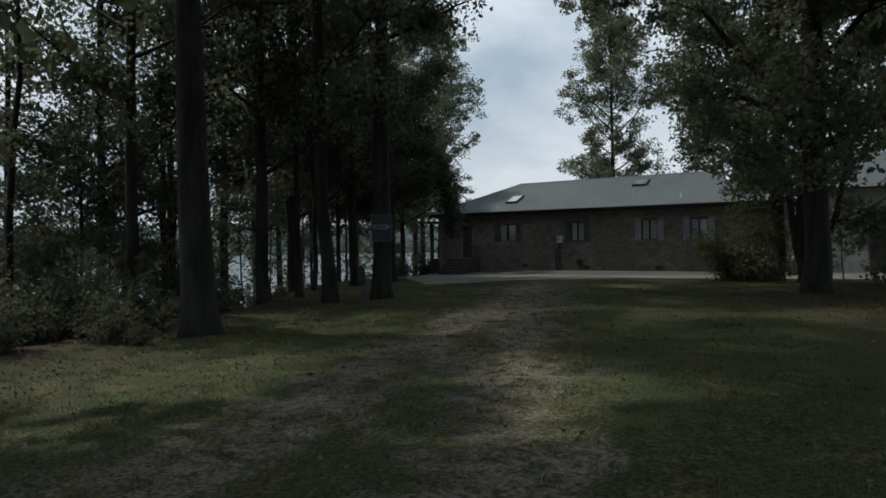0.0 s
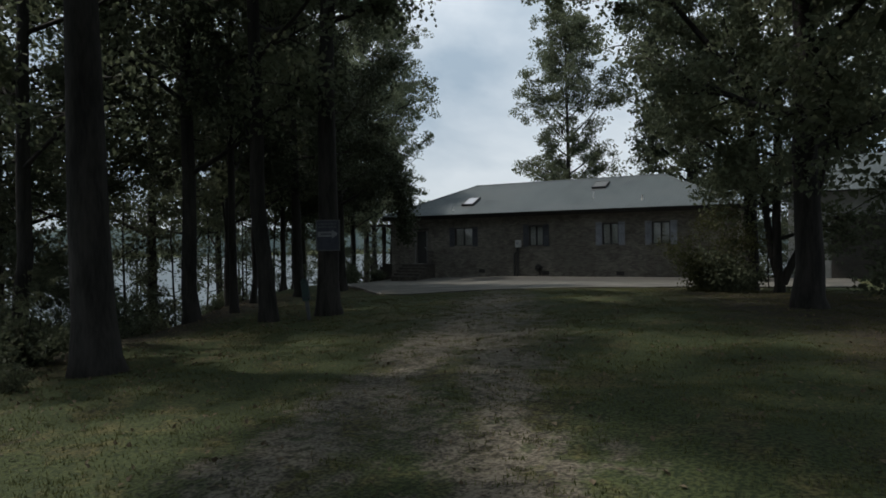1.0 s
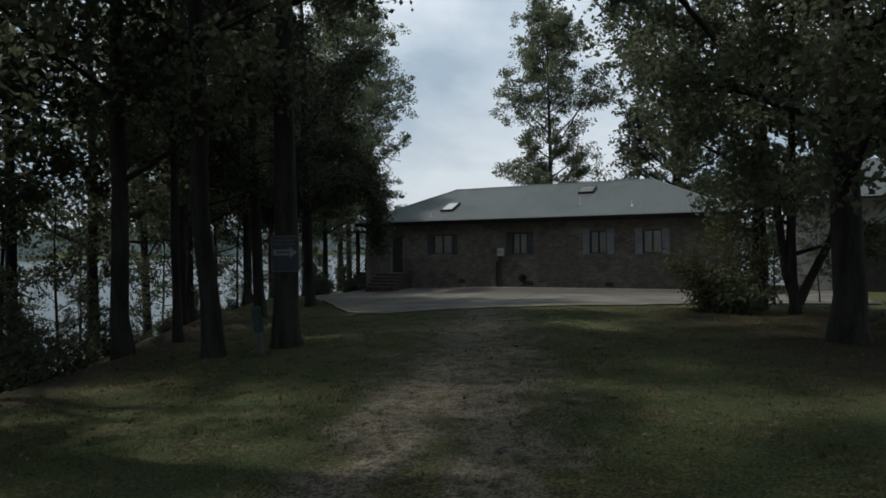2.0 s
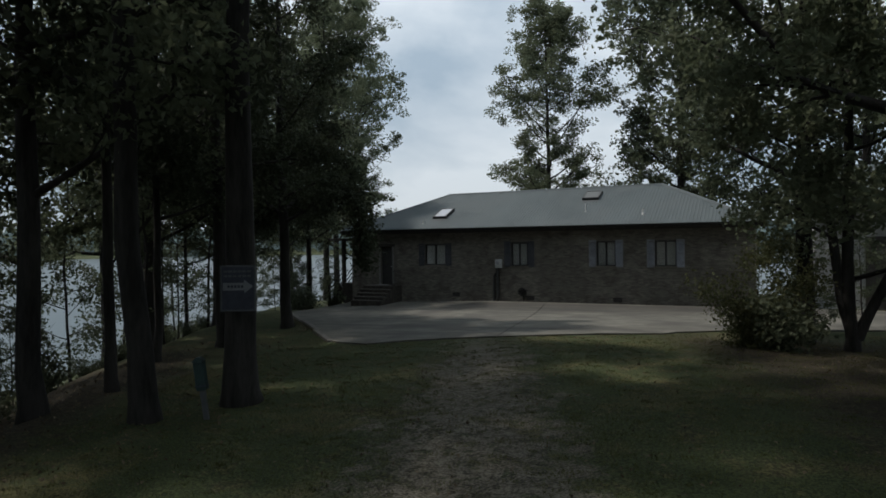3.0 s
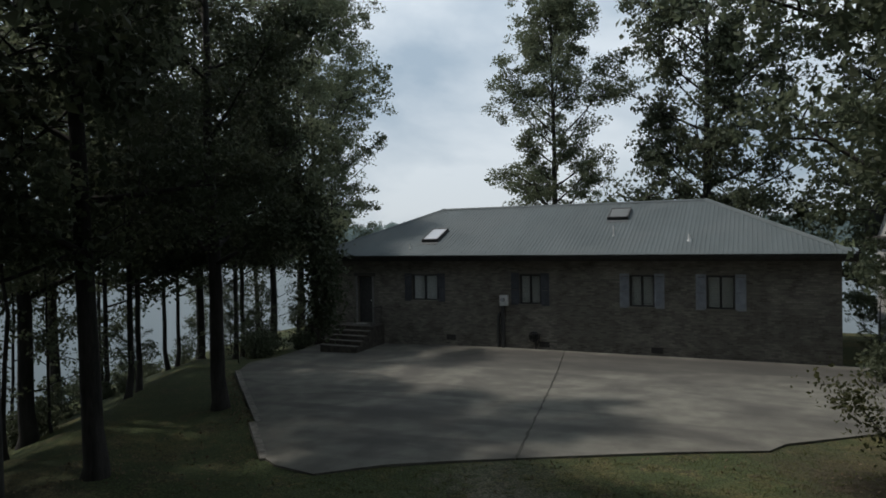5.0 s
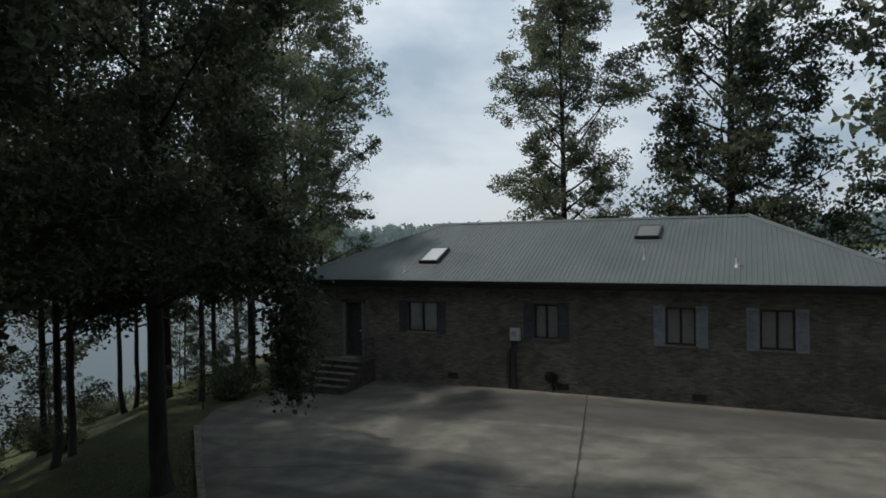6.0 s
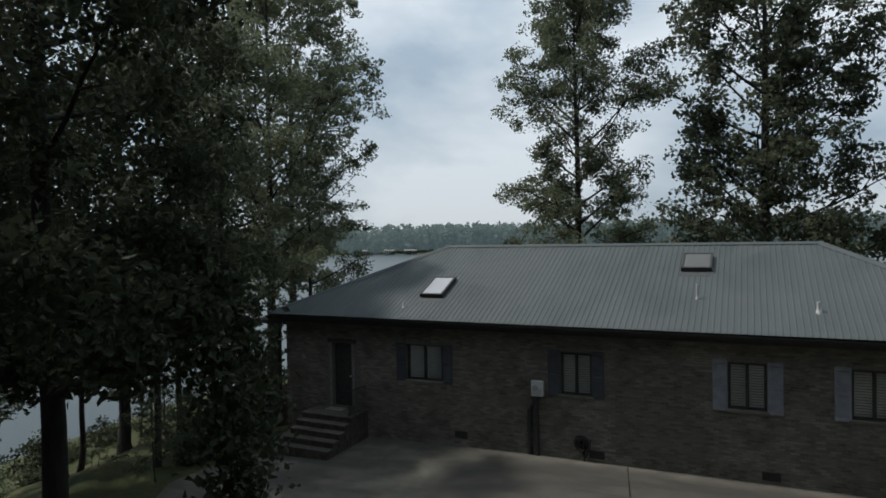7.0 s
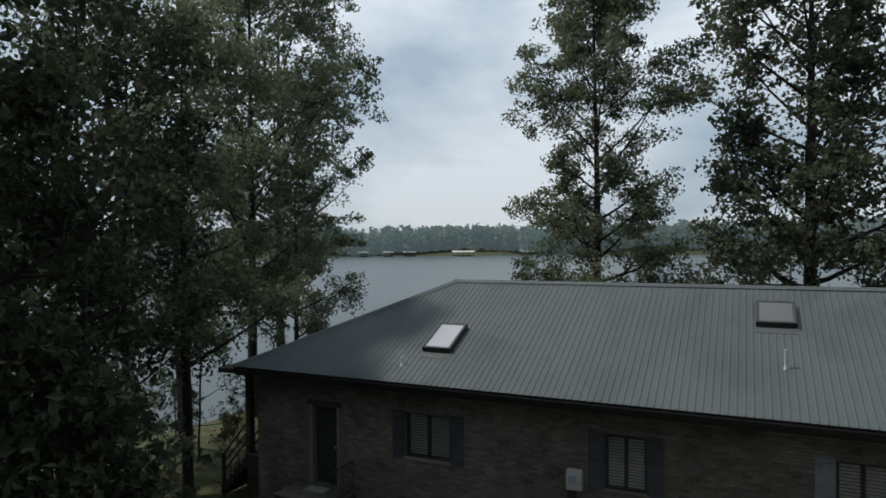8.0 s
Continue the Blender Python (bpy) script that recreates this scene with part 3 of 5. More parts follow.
def deck():
    b = bmesh.new()
    e = [b.verts.new(p) for p in ((EX0, EAVE_Y, EAVE_Z - .05), (EX1, EAVE_Y, EAVE_Z - .05), (EX1, EBACK, EAVE_Z - .05), (EX0, EBACK, EAVE_Z - .05))]
    r = [b.verts.new(p) for p in ((RX0, RIDGE_Y, RIDGE_Z - .05), (RX1, RIDGE_Y, RIDGE_Z - .05))]
    for f in ((e[0], e[1], r[1], r[0]), (e[1], e[2], r[1]), (e[2], e[3], r[0], r[1]), (e[3], e[0], r[0]), (e[3], e[2], e[1], e[0])):
        b.faces.new(f)
    return b


d0 = deck()
bmesh.ops.translate(d0, verts=d0.verts, vec=-house.location)
d0.to_mesh(roof.data)
d0.free()


def sheet(a0, a1, low, up_dir, along, lim):
    """One roofing sheet with trapezoid ribs. Runs from the eave to the limit lim(s) upslope at every rib line; low: eave point at s=0."""
    b = bmesh.new()
    pitch_n, s, prof = 0.1524, a0, []
    while s < a1 - 1e-6:
        for ds, h in ((0.0, 0.0), (0.06, 0.0), (0.075, 0.013), (0.098, 0.013), (0.113, 0.0)):
            if s + ds <= a1:
                prof.append((s + ds, h))
        s += pitch_n
    prof.append((a1, 0.0))
    n = up_dir.cross(along).normalized()
    if n.z < 0:
        n = -n
    rows = []
    for s, h in prof:
        L = lim(s)
        if L < 0.02:
            L = 0.02
        p = low + along * s + n * (h + 0.006)
        rows.append((b.verts.new(p), b.verts.new(p + up_dir * L)))
    for r0, r1 in zip(rows[:-1], rows[1:]):
        b.faces.new((r0[0], r1[0], r1[1], r0[1]))
    return b


def slope(low, along, width, up_dir, lim):
    s = 0.0
    while s < width - 0.01:
        e = min(width, s + 0.9144)
        part("roof_sheet", sheet(s, e, low, up_dir, along, lim), "roof", roof)
        s = e


rise = RIDGE_Z - EAVE_Z
run_y = RIDGE_Y - EAVE_Y
LEN_Y = math.hypot(run_y, rise)
run_l, run_r = RX0 - EX0, EX1 - RX1
WID = EX1 - EX0


def front_lim(s):
    if s < run_l:
        return LEN_Y * s / run_l
    if s > WID - run_r:
        return LEN_Y * (WID - s) / run_r
    return LEN_Y


up_front = Vector((0, run_y, rise)).normalized()
slope(Vector((EX0, EAVE_Y - 0.04, EAVE_Z)), Vector((1, 0, 0)), WID, up_front, front_lim)
up_back = Vector((0, -(EBACK - RIDGE_Y), rise)).normalized()
slope(Vector((EX0, EBACK + 0.04, EAVE_Z)), Vector((1, 0, 0)), WID, up_back, front_lim)
DEP = EBACK - EAVE_Y
for x, run, sgn in ((EX0, run_l, 1), (EX1, run_r, -1)):
    ln = math.hypot(run, rise)
    slope(Vector((x - sgn * 0.04, EAVE_Y, EAVE_Z)), Vector((0, 1, 0)), DEP, Vector((sgn * run, 0, rise)).normalized(),
          lambda s, ln=ln: ln * min(s / run_y, (DEP - s) / (DEP - run_y), 1))


def ridge_cap(a, b):
    c = bmesh.new()
    a, b = Vector(a), Vector(b)
    d = (b - a).normalized()
    side = d.cross(Vector((0, 0, 1))).normalized()
    prof = [(-0.16, -0.035), (-0.05, 0.04), (0.05, 0.04), (0.16, -0.035)]
    ends = [[c.verts.new(p + side * u + Vector((0, 0, 1)) * v) for u, v in prof] for p in (a, b)]
    for k in range(3):
        c.faces.new((ends[0][k], ends[0][k + 1], ends[1][k + 1], ends[1][k]))
    return part("ridge_cap", c, "roof", house)


ridge_cap((RX0 - .1, RIDGE_Y, RIDGE_Z + .02), (RX1 + .1, RIDGE_Y, RIDGE_Z + .02))
for x, r in ((EX0, RX0), (EX1, RX1)):
    for y in (EAVE_Y, EBACK):
        ridge_cap((x, y, EAVE_Z + .03), (r, RIDGE_Y, RIDGE_Z + .03))

part("fascia", boxed(EX0, EX1, EAVE_Y, EAVE_Y + 0.03, EAVE_Z - .24, EAVE_Z - .012), "fascia", house, "dark brown fascia board")
part("fascia", boxed(EX0 - .03, EX0, EAVE_Y, EBACK, EAVE_Z - .24, EAVE_Z - .012), "fascia", house)
part("fascia", boxed(EX1, EX1 + .03, EAVE_Y, EBACK, EAVE_Z - .24, EAVE_Z - .012), "fascia", house)
part("soffit", boxed(EX0, EX1, EAVE_Y + .03, WALL_Y - .003, EAVE_Z - .22, EAVE_Z - .2), "soffit", house)


def gutter():
    b = bmesh.new()
    prof = [(0, 0), (-0.05, -0.09), (-0.1, -0.09), (-0.13, 0.0), (-0.12, 0.0), (-0.095, -0.08), (-0.055, -0.08), (-0.01, 0)]
    ends = [[b.verts.new((x, EAVE_Y + u, EAVE_Z - .05 + v)) for u, v in prof] for x in (EX0, EX1)]
    for k in range(len(prof) - 1):
        b.faces.new((ends[0][k], ends[0][k + 1], ends[1][k + 1], ends[1][k]))
    return part("gutter", b, "iron", house, "dark metal gutter")


gutter()


def roof_at(y):
    """Height of the front slope."""
    return EAVE_Z + (y - EAVE_Y) * rise / run_y


SLOPE_A = math.atan2(rise, run_y)


def skylight(x, y, w, length, glazing):
    """A curb-mounted dome skylight on the front slope."""
    m = Matrix.Translation((x, y, roof_at(y))) @ Matrix.Rotation(SLOPE_A, 4, "X")
    s = root("skylight", "white domed skylight with a dark curb on the metal roof", "skylight", group="roof skylights")
    s.parent = house
    s.matrix_parent_inverse = Matrix.Identity(4)
    del s["category"], s["group"], s["label"]

    def put(name, b, material, label=""):
        bmesh.ops.transform(b, verts=b.verts, matrix=m)
        return part(name, b, material, s, label)
    b = bmesh.new()
    for a in ((-w / 2, w / 2, -length / 2, -length / 2 + .07), (-w / 2, w / 2, length / 2 - .07, length / 2)):
        box(b, *a, 0.0, 0.17, 0.01)
    for a in ((-w / 2, -w / 2 + .07), (w / 2 - .07, w / 2)):
        box(b, *a, -length / 2 + .07, length / 2 - .07, 0.0, 0.17, 0.01)
    put("curb", b, "frame", "dark metal curb")
    b = bmesh.new()
    n = 8
    g = [[b.verts.new((-w / 2 + .065 + (w - .13) * i / n, -length / 2 + .065 + (length - .13) * j / n,
                       0.15 + 0.012 * (1 - (2 * i / n - 1) ** 4) * (1 - (2 * j / n - 1) ** 4))) for j in range(n + 1)] for i in range(n + 1)]
    for i in range(n):
        for j in range(n):
            b.faces.new((g[i][j], g[i + 1][j], g[i + 1][j + 1], g[i][j + 1]))
    o = put("pane", b, glazing)
    o.data.polygons.foreach_set("use_smooth", [True] * len(o.data.polygons))
    b = bmesh.new()
    box(b, -w / 2 - .02, w / 2 + .02, -length / 2 - .26, -length / 2, 0.026, 0.034)
    put("lower_sheet", b, "dark_grey", "flat dark grey sheet below the curb")


skylight(-17.35, 36.82, 0.80, 1.24, "dome")
skylight(-9.57, 38.55, 0.85, 1.04, "smoked")


def vent_pipe(x, y, h, r, name="vent_pipe"):
    z = roof_at(y)
    v = part(name, rod(bmesh.new(), (x, y, z - .05), (x, y, z + h), r, 10), "grey_metal", house, "grey plumbing vent")
    part("boot", rod(bmesh.new(), (x, y, z - .03), (x, y, z + .1), r * 2.2, 10, r * 1.1), "grey_metal", v)


vent_pipe(-18.02, 35.65, 0.2, 0.035)
vent_pipe(-6.64, 36.07, 0.28, 0.045)
vent_pipe(-9.45, 36.57, 0.42, 0.028)


def window(x0, x1, z0, z1, colour):
    """A double casement with blinds, sill and a pair of louvred shutters."""
    y = WALL_Y
    w = part("window", boxed(x0 - .0, x1 + .0, y + .19, y + .21, z0, z1), "frame", house, "dark framed window with lowered white blinds")
    mid = (x0 + x1) / 2
    b = bmesh.new()
    for a in ((x0, x0 + .05, z0, z1), (x1 - .05, x1, z0, z1), (mid - .03, mid + .03, z0 + .05, z1 - .05), (x0 + .05, x1 - .05, z0, z0 + .05), (x0 + .05, x1 - .05, z1 - .05, z1)):
        box(b, a[0], a[1], y + .05, y + .11, a[2], a[3], 0.004)
    part("window_frame", b, "frame", w)
    for a, c in ((x0 + .05, mid - .03), (mid + .03, x1 - .05)):
        p = part("pane", boxed(a, c, y + .085, y + .091, z0 + .05, z1 - .05), "glass", w)
        p.visible_shadow = False
        b = bmesh.new()
        k, zz = 0, z0 + .08
        while zz < z1 - .07:
            box(b, a + .01, c - .01, y + .112, y + .180, zz - .002, zz + .002, 0, Matrix.Rotation(radians(-60), 4, "X"))
            zz += 0.066
        part("blind", b, "blind", w, "white slatted blind")
    part("window_sill", boxed(x0 - .06, x1 + .06, y - .05, y + .06, z0 - .07, z0 - .003, 0.008), "brick", w)
    part("header", boxed(x0, x1, y + .02, y + .10, z1 - .004, z1 + .05), "frame", w)
    sw = 0.34
    for a in (x0 - sw - .01, x1 + .01):
        b = bmesh.new()
        for q0, q1 in ((a, a + .05), (a + sw - .05, a + sw)):
            box(b, q0, q1, y - .045, y - .012, z0 - .05, z1 + .04, 0.004)
        for c0, c1 in ((z0 - .05, z0 + .03), ((z0 + z1) / 2 - .03, (z0 + z1) / 2 + .04), (z1 - .05, z1 + .04)):
            box(b, a + .05, a + sw - .05, y - .045, y - .012, c0, c1, 0.003)
        sh = part("shutter", b, colour, w, "painted louvred shutter")
        b = bmesh.new()
        zz = z0 + .05
        while zz < z1 - .06:
            if abs(zz - (z0 + z1) / 2) > .05:
                box(b, a + .05, a + sw - .05, y - .034, y - .026, zz - .02, zz + .02, 0, Matrix.Rotation(radians(-35), 4, "X"))
            zz += 0.04
        part("louvres", b, colour, sh)


for wd in WINDOWS:
    window(*wd)


def front_door():
    x0, x1, z0, z1 = DOOR
    y = WALL_Y
    d = part("door", boxed(x0 + .04, x1 - .04, y + .12, y + .165, z0 + .02, z1 - .04, 0.004), "frame", house, "dark front door with pale side trim")
    for a, c in ((x0 + .14, (x0 + x1) / 2 - .04), ((x0 + x1) / 2 + .04, x1 - .14)):
        for e, f in ((z0 + .2, z0 + .85), (z0 + 1.05, z1 - .2)):
            part("door_panel", boxed(a, c, y + .105, y + .122, e, f, 0.006), "frame", d)
    part("door_handle", rod(bmesh.new(), (x1 - .13, y + .06, z0 + 1.0), (x1 - .13, y + .125, z0 + 1.0), 0.025, 10), "grey_metal", d, "metal knob")
    for a, c in ((x0 - .08, x0 - .0), (x1, x1 + .08)):
        part("pilaster", boxed(a, c, y - .05, y - .002, z0, z1 + .02, 0.008), "trim", d, "pale painted side trim")
    part("lintel", boxed(x0 - .16, x1 + .16, y - .06, y - .002, z1 + .023, z1 + .16, 0.01), "fascia", d)
    part("threshold", boxed(x0 - .1, x1 + .1, y - .08, y + .12, z0 - .04, z0 + .02, 0.006), "concrete", d)


front_door()

# front steps of brick with an iron railing
steps = root("front_steps", "brown brick entrance steps with worn treads and an iron railing", "steps", at=(-20.3, 34.6, -1.1))
n_steps, y_land, SX0, SX1 = 5, 34.36, -21.08, -19.26
for k in range(n_steps):
    z1 = FLOOR_Z - 0.03 - 0.172 * k
    yb = y_land - 0.30 * (k - 1)
    front, rear = (y_land, WALL_Y - .004) if k == 0 else (yb - 0.30, yb - .003)
    part("step" if k else "landing", boxed(SX0, SX1, front, rear, -1.5, z1, 0.012), "step_brick", steps)
    part("nosing", boxed(SX0 - .03, SX1 + .03, front - .025, rear - (.08 if k == 0 else .003), z1 + .002, z1 + .04, 0.008), "tread", steps, "worn grey tread")
RAIL_X = -19.32
rail = part("railing", boxed(RAIL_X - .02, RAIL_X + .02, WALL_Y - 1.08, WALL_Y - .06, FLOOR_Z + .77, FLOOR_Z + .8, 0.004), "iron", steps, "black iron railing")
part("lower_rail", boxed(RAIL_X - .015, RAIL_X + .015, WALL_Y - 1.08, WALL_Y - .06, FLOOR_Z + .1, FLOOR_Z + .12), "iron", rail)
for k in range(10):
    yy = WALL_Y - .12 - k * 0.1
    part("baluster", rod(bmesh.new(), (RAIL_X, yy, FLOOR_Z), (RAIL_X, yy, FLOOR_Z + .772), 0.008, 6), "iron", rail)
mat_ = root("doormat", "pale doormat lying before the front door", "doormat", at=(-20.2, 35.0, FLOOR_Z))
part("mat", boxed(-20.55, -19.95, 34.85, 35.2, FLOOR_Z + .013, FLOOR_Z + .03, 0.005), "trim", mat_)

# side porch and stairs
porch = root("side_porch", "dark timber side porch with a flat roof and stairs down", "porch", at=(-23.5, 38.0, -1.5))
PX0 = -24.1
part("deck", boxed(PX0, WX0 - .003, 36.6, 40.5, FLOOR_Z - .2, FLOOR_Z - .05), "timber", porch)
part("skirt", boxed(PX0 + .05, PX0 + .1, 36.65, 40.45, -3.2, FLOOR_Z - .203), "timber", porch)
part("skirt", boxed(PX0 + .1, WX0 - .003, 36.65, 36.7, -2.6, FLOOR_Z - .203), "timber", porch)
part("porch_roof", boxed(PX0 - .75, EX0 - .035, 36.3, 41.0, 2.05, 2.2, 0.02), "fascia", porch)
for y in (36.75, 38.5, 40.3):
    part("post", boxed(PX0 + .0, PX0 + .2, y - .1, y + .1, FLOOR_Z - .05, 2.05, 0.008), "timber", porch)
for k in range(6):
    z1 = FLOOR_Z - .05 - .19 * (k + 1)
    part("stair_tread", boxed(PX0 - .18 * (k + 1), PX0 - .18 * k - .003, 36.7, 37.9, z1 - .3, z1, 0.006), "timber", porch)
for y in (36.75, 37.85):
    for h in (0.35, 0.62, 0.9):
        part("stair_rail", rod(bmesh.new(), (PX0 + .02, y, FLOOR_Z + h), (PX0 - .98, y, FLOOR_Z - 1.12 + h), 0.03, 6), "timber", porch)
    part("newel", boxed(PX0 - 1.04, PX0 - .94, y - .05, y + .05, -2.5, FLOOR_Z - .2, 0.006), "timber", porch)
for y0, y1 in ((37.95, 40.3),):
    for h in (0.35, 0.62, 0.9):
        part("rail", boxed(PX0 + .05, PX0 + .09, y0, y1, FLOOR_Z + h - .04, FLOOR_Z + h), "timber", porch)

# meter box and conduit, wall vents, hose
meter = root("meter_box", "pale grey electric meter box on a dark conduit", "meter box", at=(-13.6, 35.3, -1.1))
part("cabinet", boxed(-13.76, -13.42, WALL_Y - .16, WALL_Y - .003, 0.57, 1.0, 0.01), "grey_metal", meter)
part("meter_glass", rod(bmesh.new(), (-13.62, WALL_Y - .161, .82), (-13.62, WALL_Y - .24, .82), 0.085, 16), "dome", meter, "round glass meter cover")
part("conduit", boxed(-13.72, -13.58, WALL_Y - .12, WALL_Y - .003, -1.12, .568, 0.01), "frame", meter, "dark conduit")
part("conduit", rod(bmesh.new(), (-13.85, WALL_Y - .07, -1.1), (-13.85, WALL_Y - .07, .12), 0.055, 10), "frame", meter, "dark riser pipe")
part("elbow", rod(bmesh.new(), (-13.85, WALL_Y - .07, .1), (-13.75, WALL_Y - .07, .3), 0.07, 10, 0.045), "frame", meter)


def hose():
    """A garden hose hung in a tight bundle on the wall, its loose loops drooping to one side."""
    h = root("garden_hose", "dark garden hose hung in a loose bundle on the brick wall", "hose", at=(-12.1, 35.3, -1.1))
    a = np.linspace(0, 14 * np.pi, 150)
    r = 0.10 + 0.055 * np.sin(a * 0.37)
    coil = np.stack([-12.37 + r * np.cos(a) + 0.03 * np.sin(a * 0.21), WALL_Y - .06 - .03 * (1 + np.sin(a * 0.29)), -0.62 + r * 1.25 * np.sin(a)], -1)
    raw("coil", *tubes([(coil, np.full(150, 0.02))], 6), "iron", h, smooth=True)
    for k in range(5):
        t = np.linspace(0, 1, 12)
        w, d = 0.05 + 0.025 * k, 0.26 + 0.09 * ((k * 2) % 5)
        loop = np.stack([-12.35 + w * np.cos(2 * np.pi * t) + 0.05 * (k - 2) + 0.16 * np.sin(np.pi * t) ** 2, WALL_Y - .07 - .012 * k + 0 * t, -0.5 - d * np.sin(np.pi * t) ** 1.4], -1)
        raw("loop", *tubes([(loop, np.full(12, 0.019))], 6), "iron", h, smooth=True)
    part("hook", rod(bmesh.new(), (-12.37, WALL_Y, -.5), (-12.37, WALL_Y - .16, -.47), 0.02, 6), "iron", h)


hose()
for x, z in ((-16.0, -0.83), (-11.96, -0.91), (-7.72, -0.9)):
    v = root("wall_vent", "dark crawl-space vent low in the brick wall", "vent", group="wall vents", at=(x, WALL_Y, z))
    b = bmesh.new()
    for k in range(5):
        box(b, x - .19, x + .19, WALL_Y - .02, WALL_Y - .003, z - .09 + .04 * k, z - .07 + .04 * k)
    part("slats", b, "iron", v)
    part("surround", boxed(x - .21, x + .21, WALL_Y - .012, WALL_Y - .0025, z - .11, z + .11), "fascia", v)


# ---------- second building ----------
garage = root("garage", "grey sided garage with a ribbed metal roof", "garage", at=(5, 40, -1.2))
part("wall", boxed(0.3, 9.5, 36.4, 36.6, -1.4, 3.05), "siding", garage)
part("wall", boxed(0.3, 0.5, 36.6, 44.0, -1.6, 3.05), "siding", garage)
part("wall", boxed(9.3, 9.5, 36.6, 44.0, -1.6, 3.05), "siding", garage)
part("wall", boxed(0.3, 9.5, 44.0, 44.2, -1.6, 3.05), "siding", garage)
for k in range(20):
    z = -1.2 + k * .21
    part("siding_board", boxed(0.28, 2.05, 36.375, 36.397, z, z + .2, 0, Matrix.Rotation(radians(3), 4, "X")), "siding", garage)
part("front_panel", boxed(2.1, 8.9, 36.34, 36.38, -1.2, 1.9, 0.01), "fascia", garage, "wide dark panel")
for k in range(4):
    part("panel_section", boxed(2.15, 8.85, 36.32, 36.339, -1.15 + .76 * k, -.45 + .76 * k, 0.01), "fascia", garage)
gdeck = part("roof_deck", boxed(-0.1, 9.9, 35.85, 44.7, 3.05, 3.12), "fascia", garage)
for sgn, y0 in ((1, 35.8), (-1, 44.75)):
    upv = Vector((0, sgn * 4.47, 2.1)).normalized()
    s = 0.0
    while s < 10.1:
        part("roof_sheet", sheet(s, min(s + .9144, 10.1), Vector((-0.15, y0, 3.1)), upv, Vector((1, 0, 0)), lambda q: 4.94), "roof", gdeck)
        s += 0.9144
for x in (0.3, 9.4):
    b = bmesh.new()
    vs = [b.verts.new(p) for p in ((x, 36.4, 3.1), (x, 44.2, 3.1), (x, 40.28, 5.1), (x + .12, 36.4, 3.1), (x + .12, 44.2, 3.1), (x + .12, 40.28, 5.1))]
    for f in ((0, 1, 2), (5, 4, 3), (0, 3, 4, 1), (1, 4, 5, 2), (2, 5, 3, 0)):
        b.faces.new([vs[i] for i in f])
    part("gable", b, "siding", garage)


# ---------- trees ----------
SIGN_AT, SIGN_TURN, SIGN_SIZE = (-10.0, 13.64, 1.08), 27, 0.9
def clump(rng, centres, radii, per):
    """Leaf places in flattened balls of foliage round the centres, closely filled to their rim."""
    n = len(centres)
    g = rng.normal(0, 1, (n, per, 3))
    g /= np.linalg.norm(g, axis=2, keepdims=True)
    g *= rng.uniform(0, 1, (n, per, 1)) ** 0.42
    squash = rng.uniform(0.45, 0.85, (n, 1, 1))
    g[:, :, 2:] *= squash
    return (centres[:, None] + g * radii[:, None, None]).reshape(-1, 3)


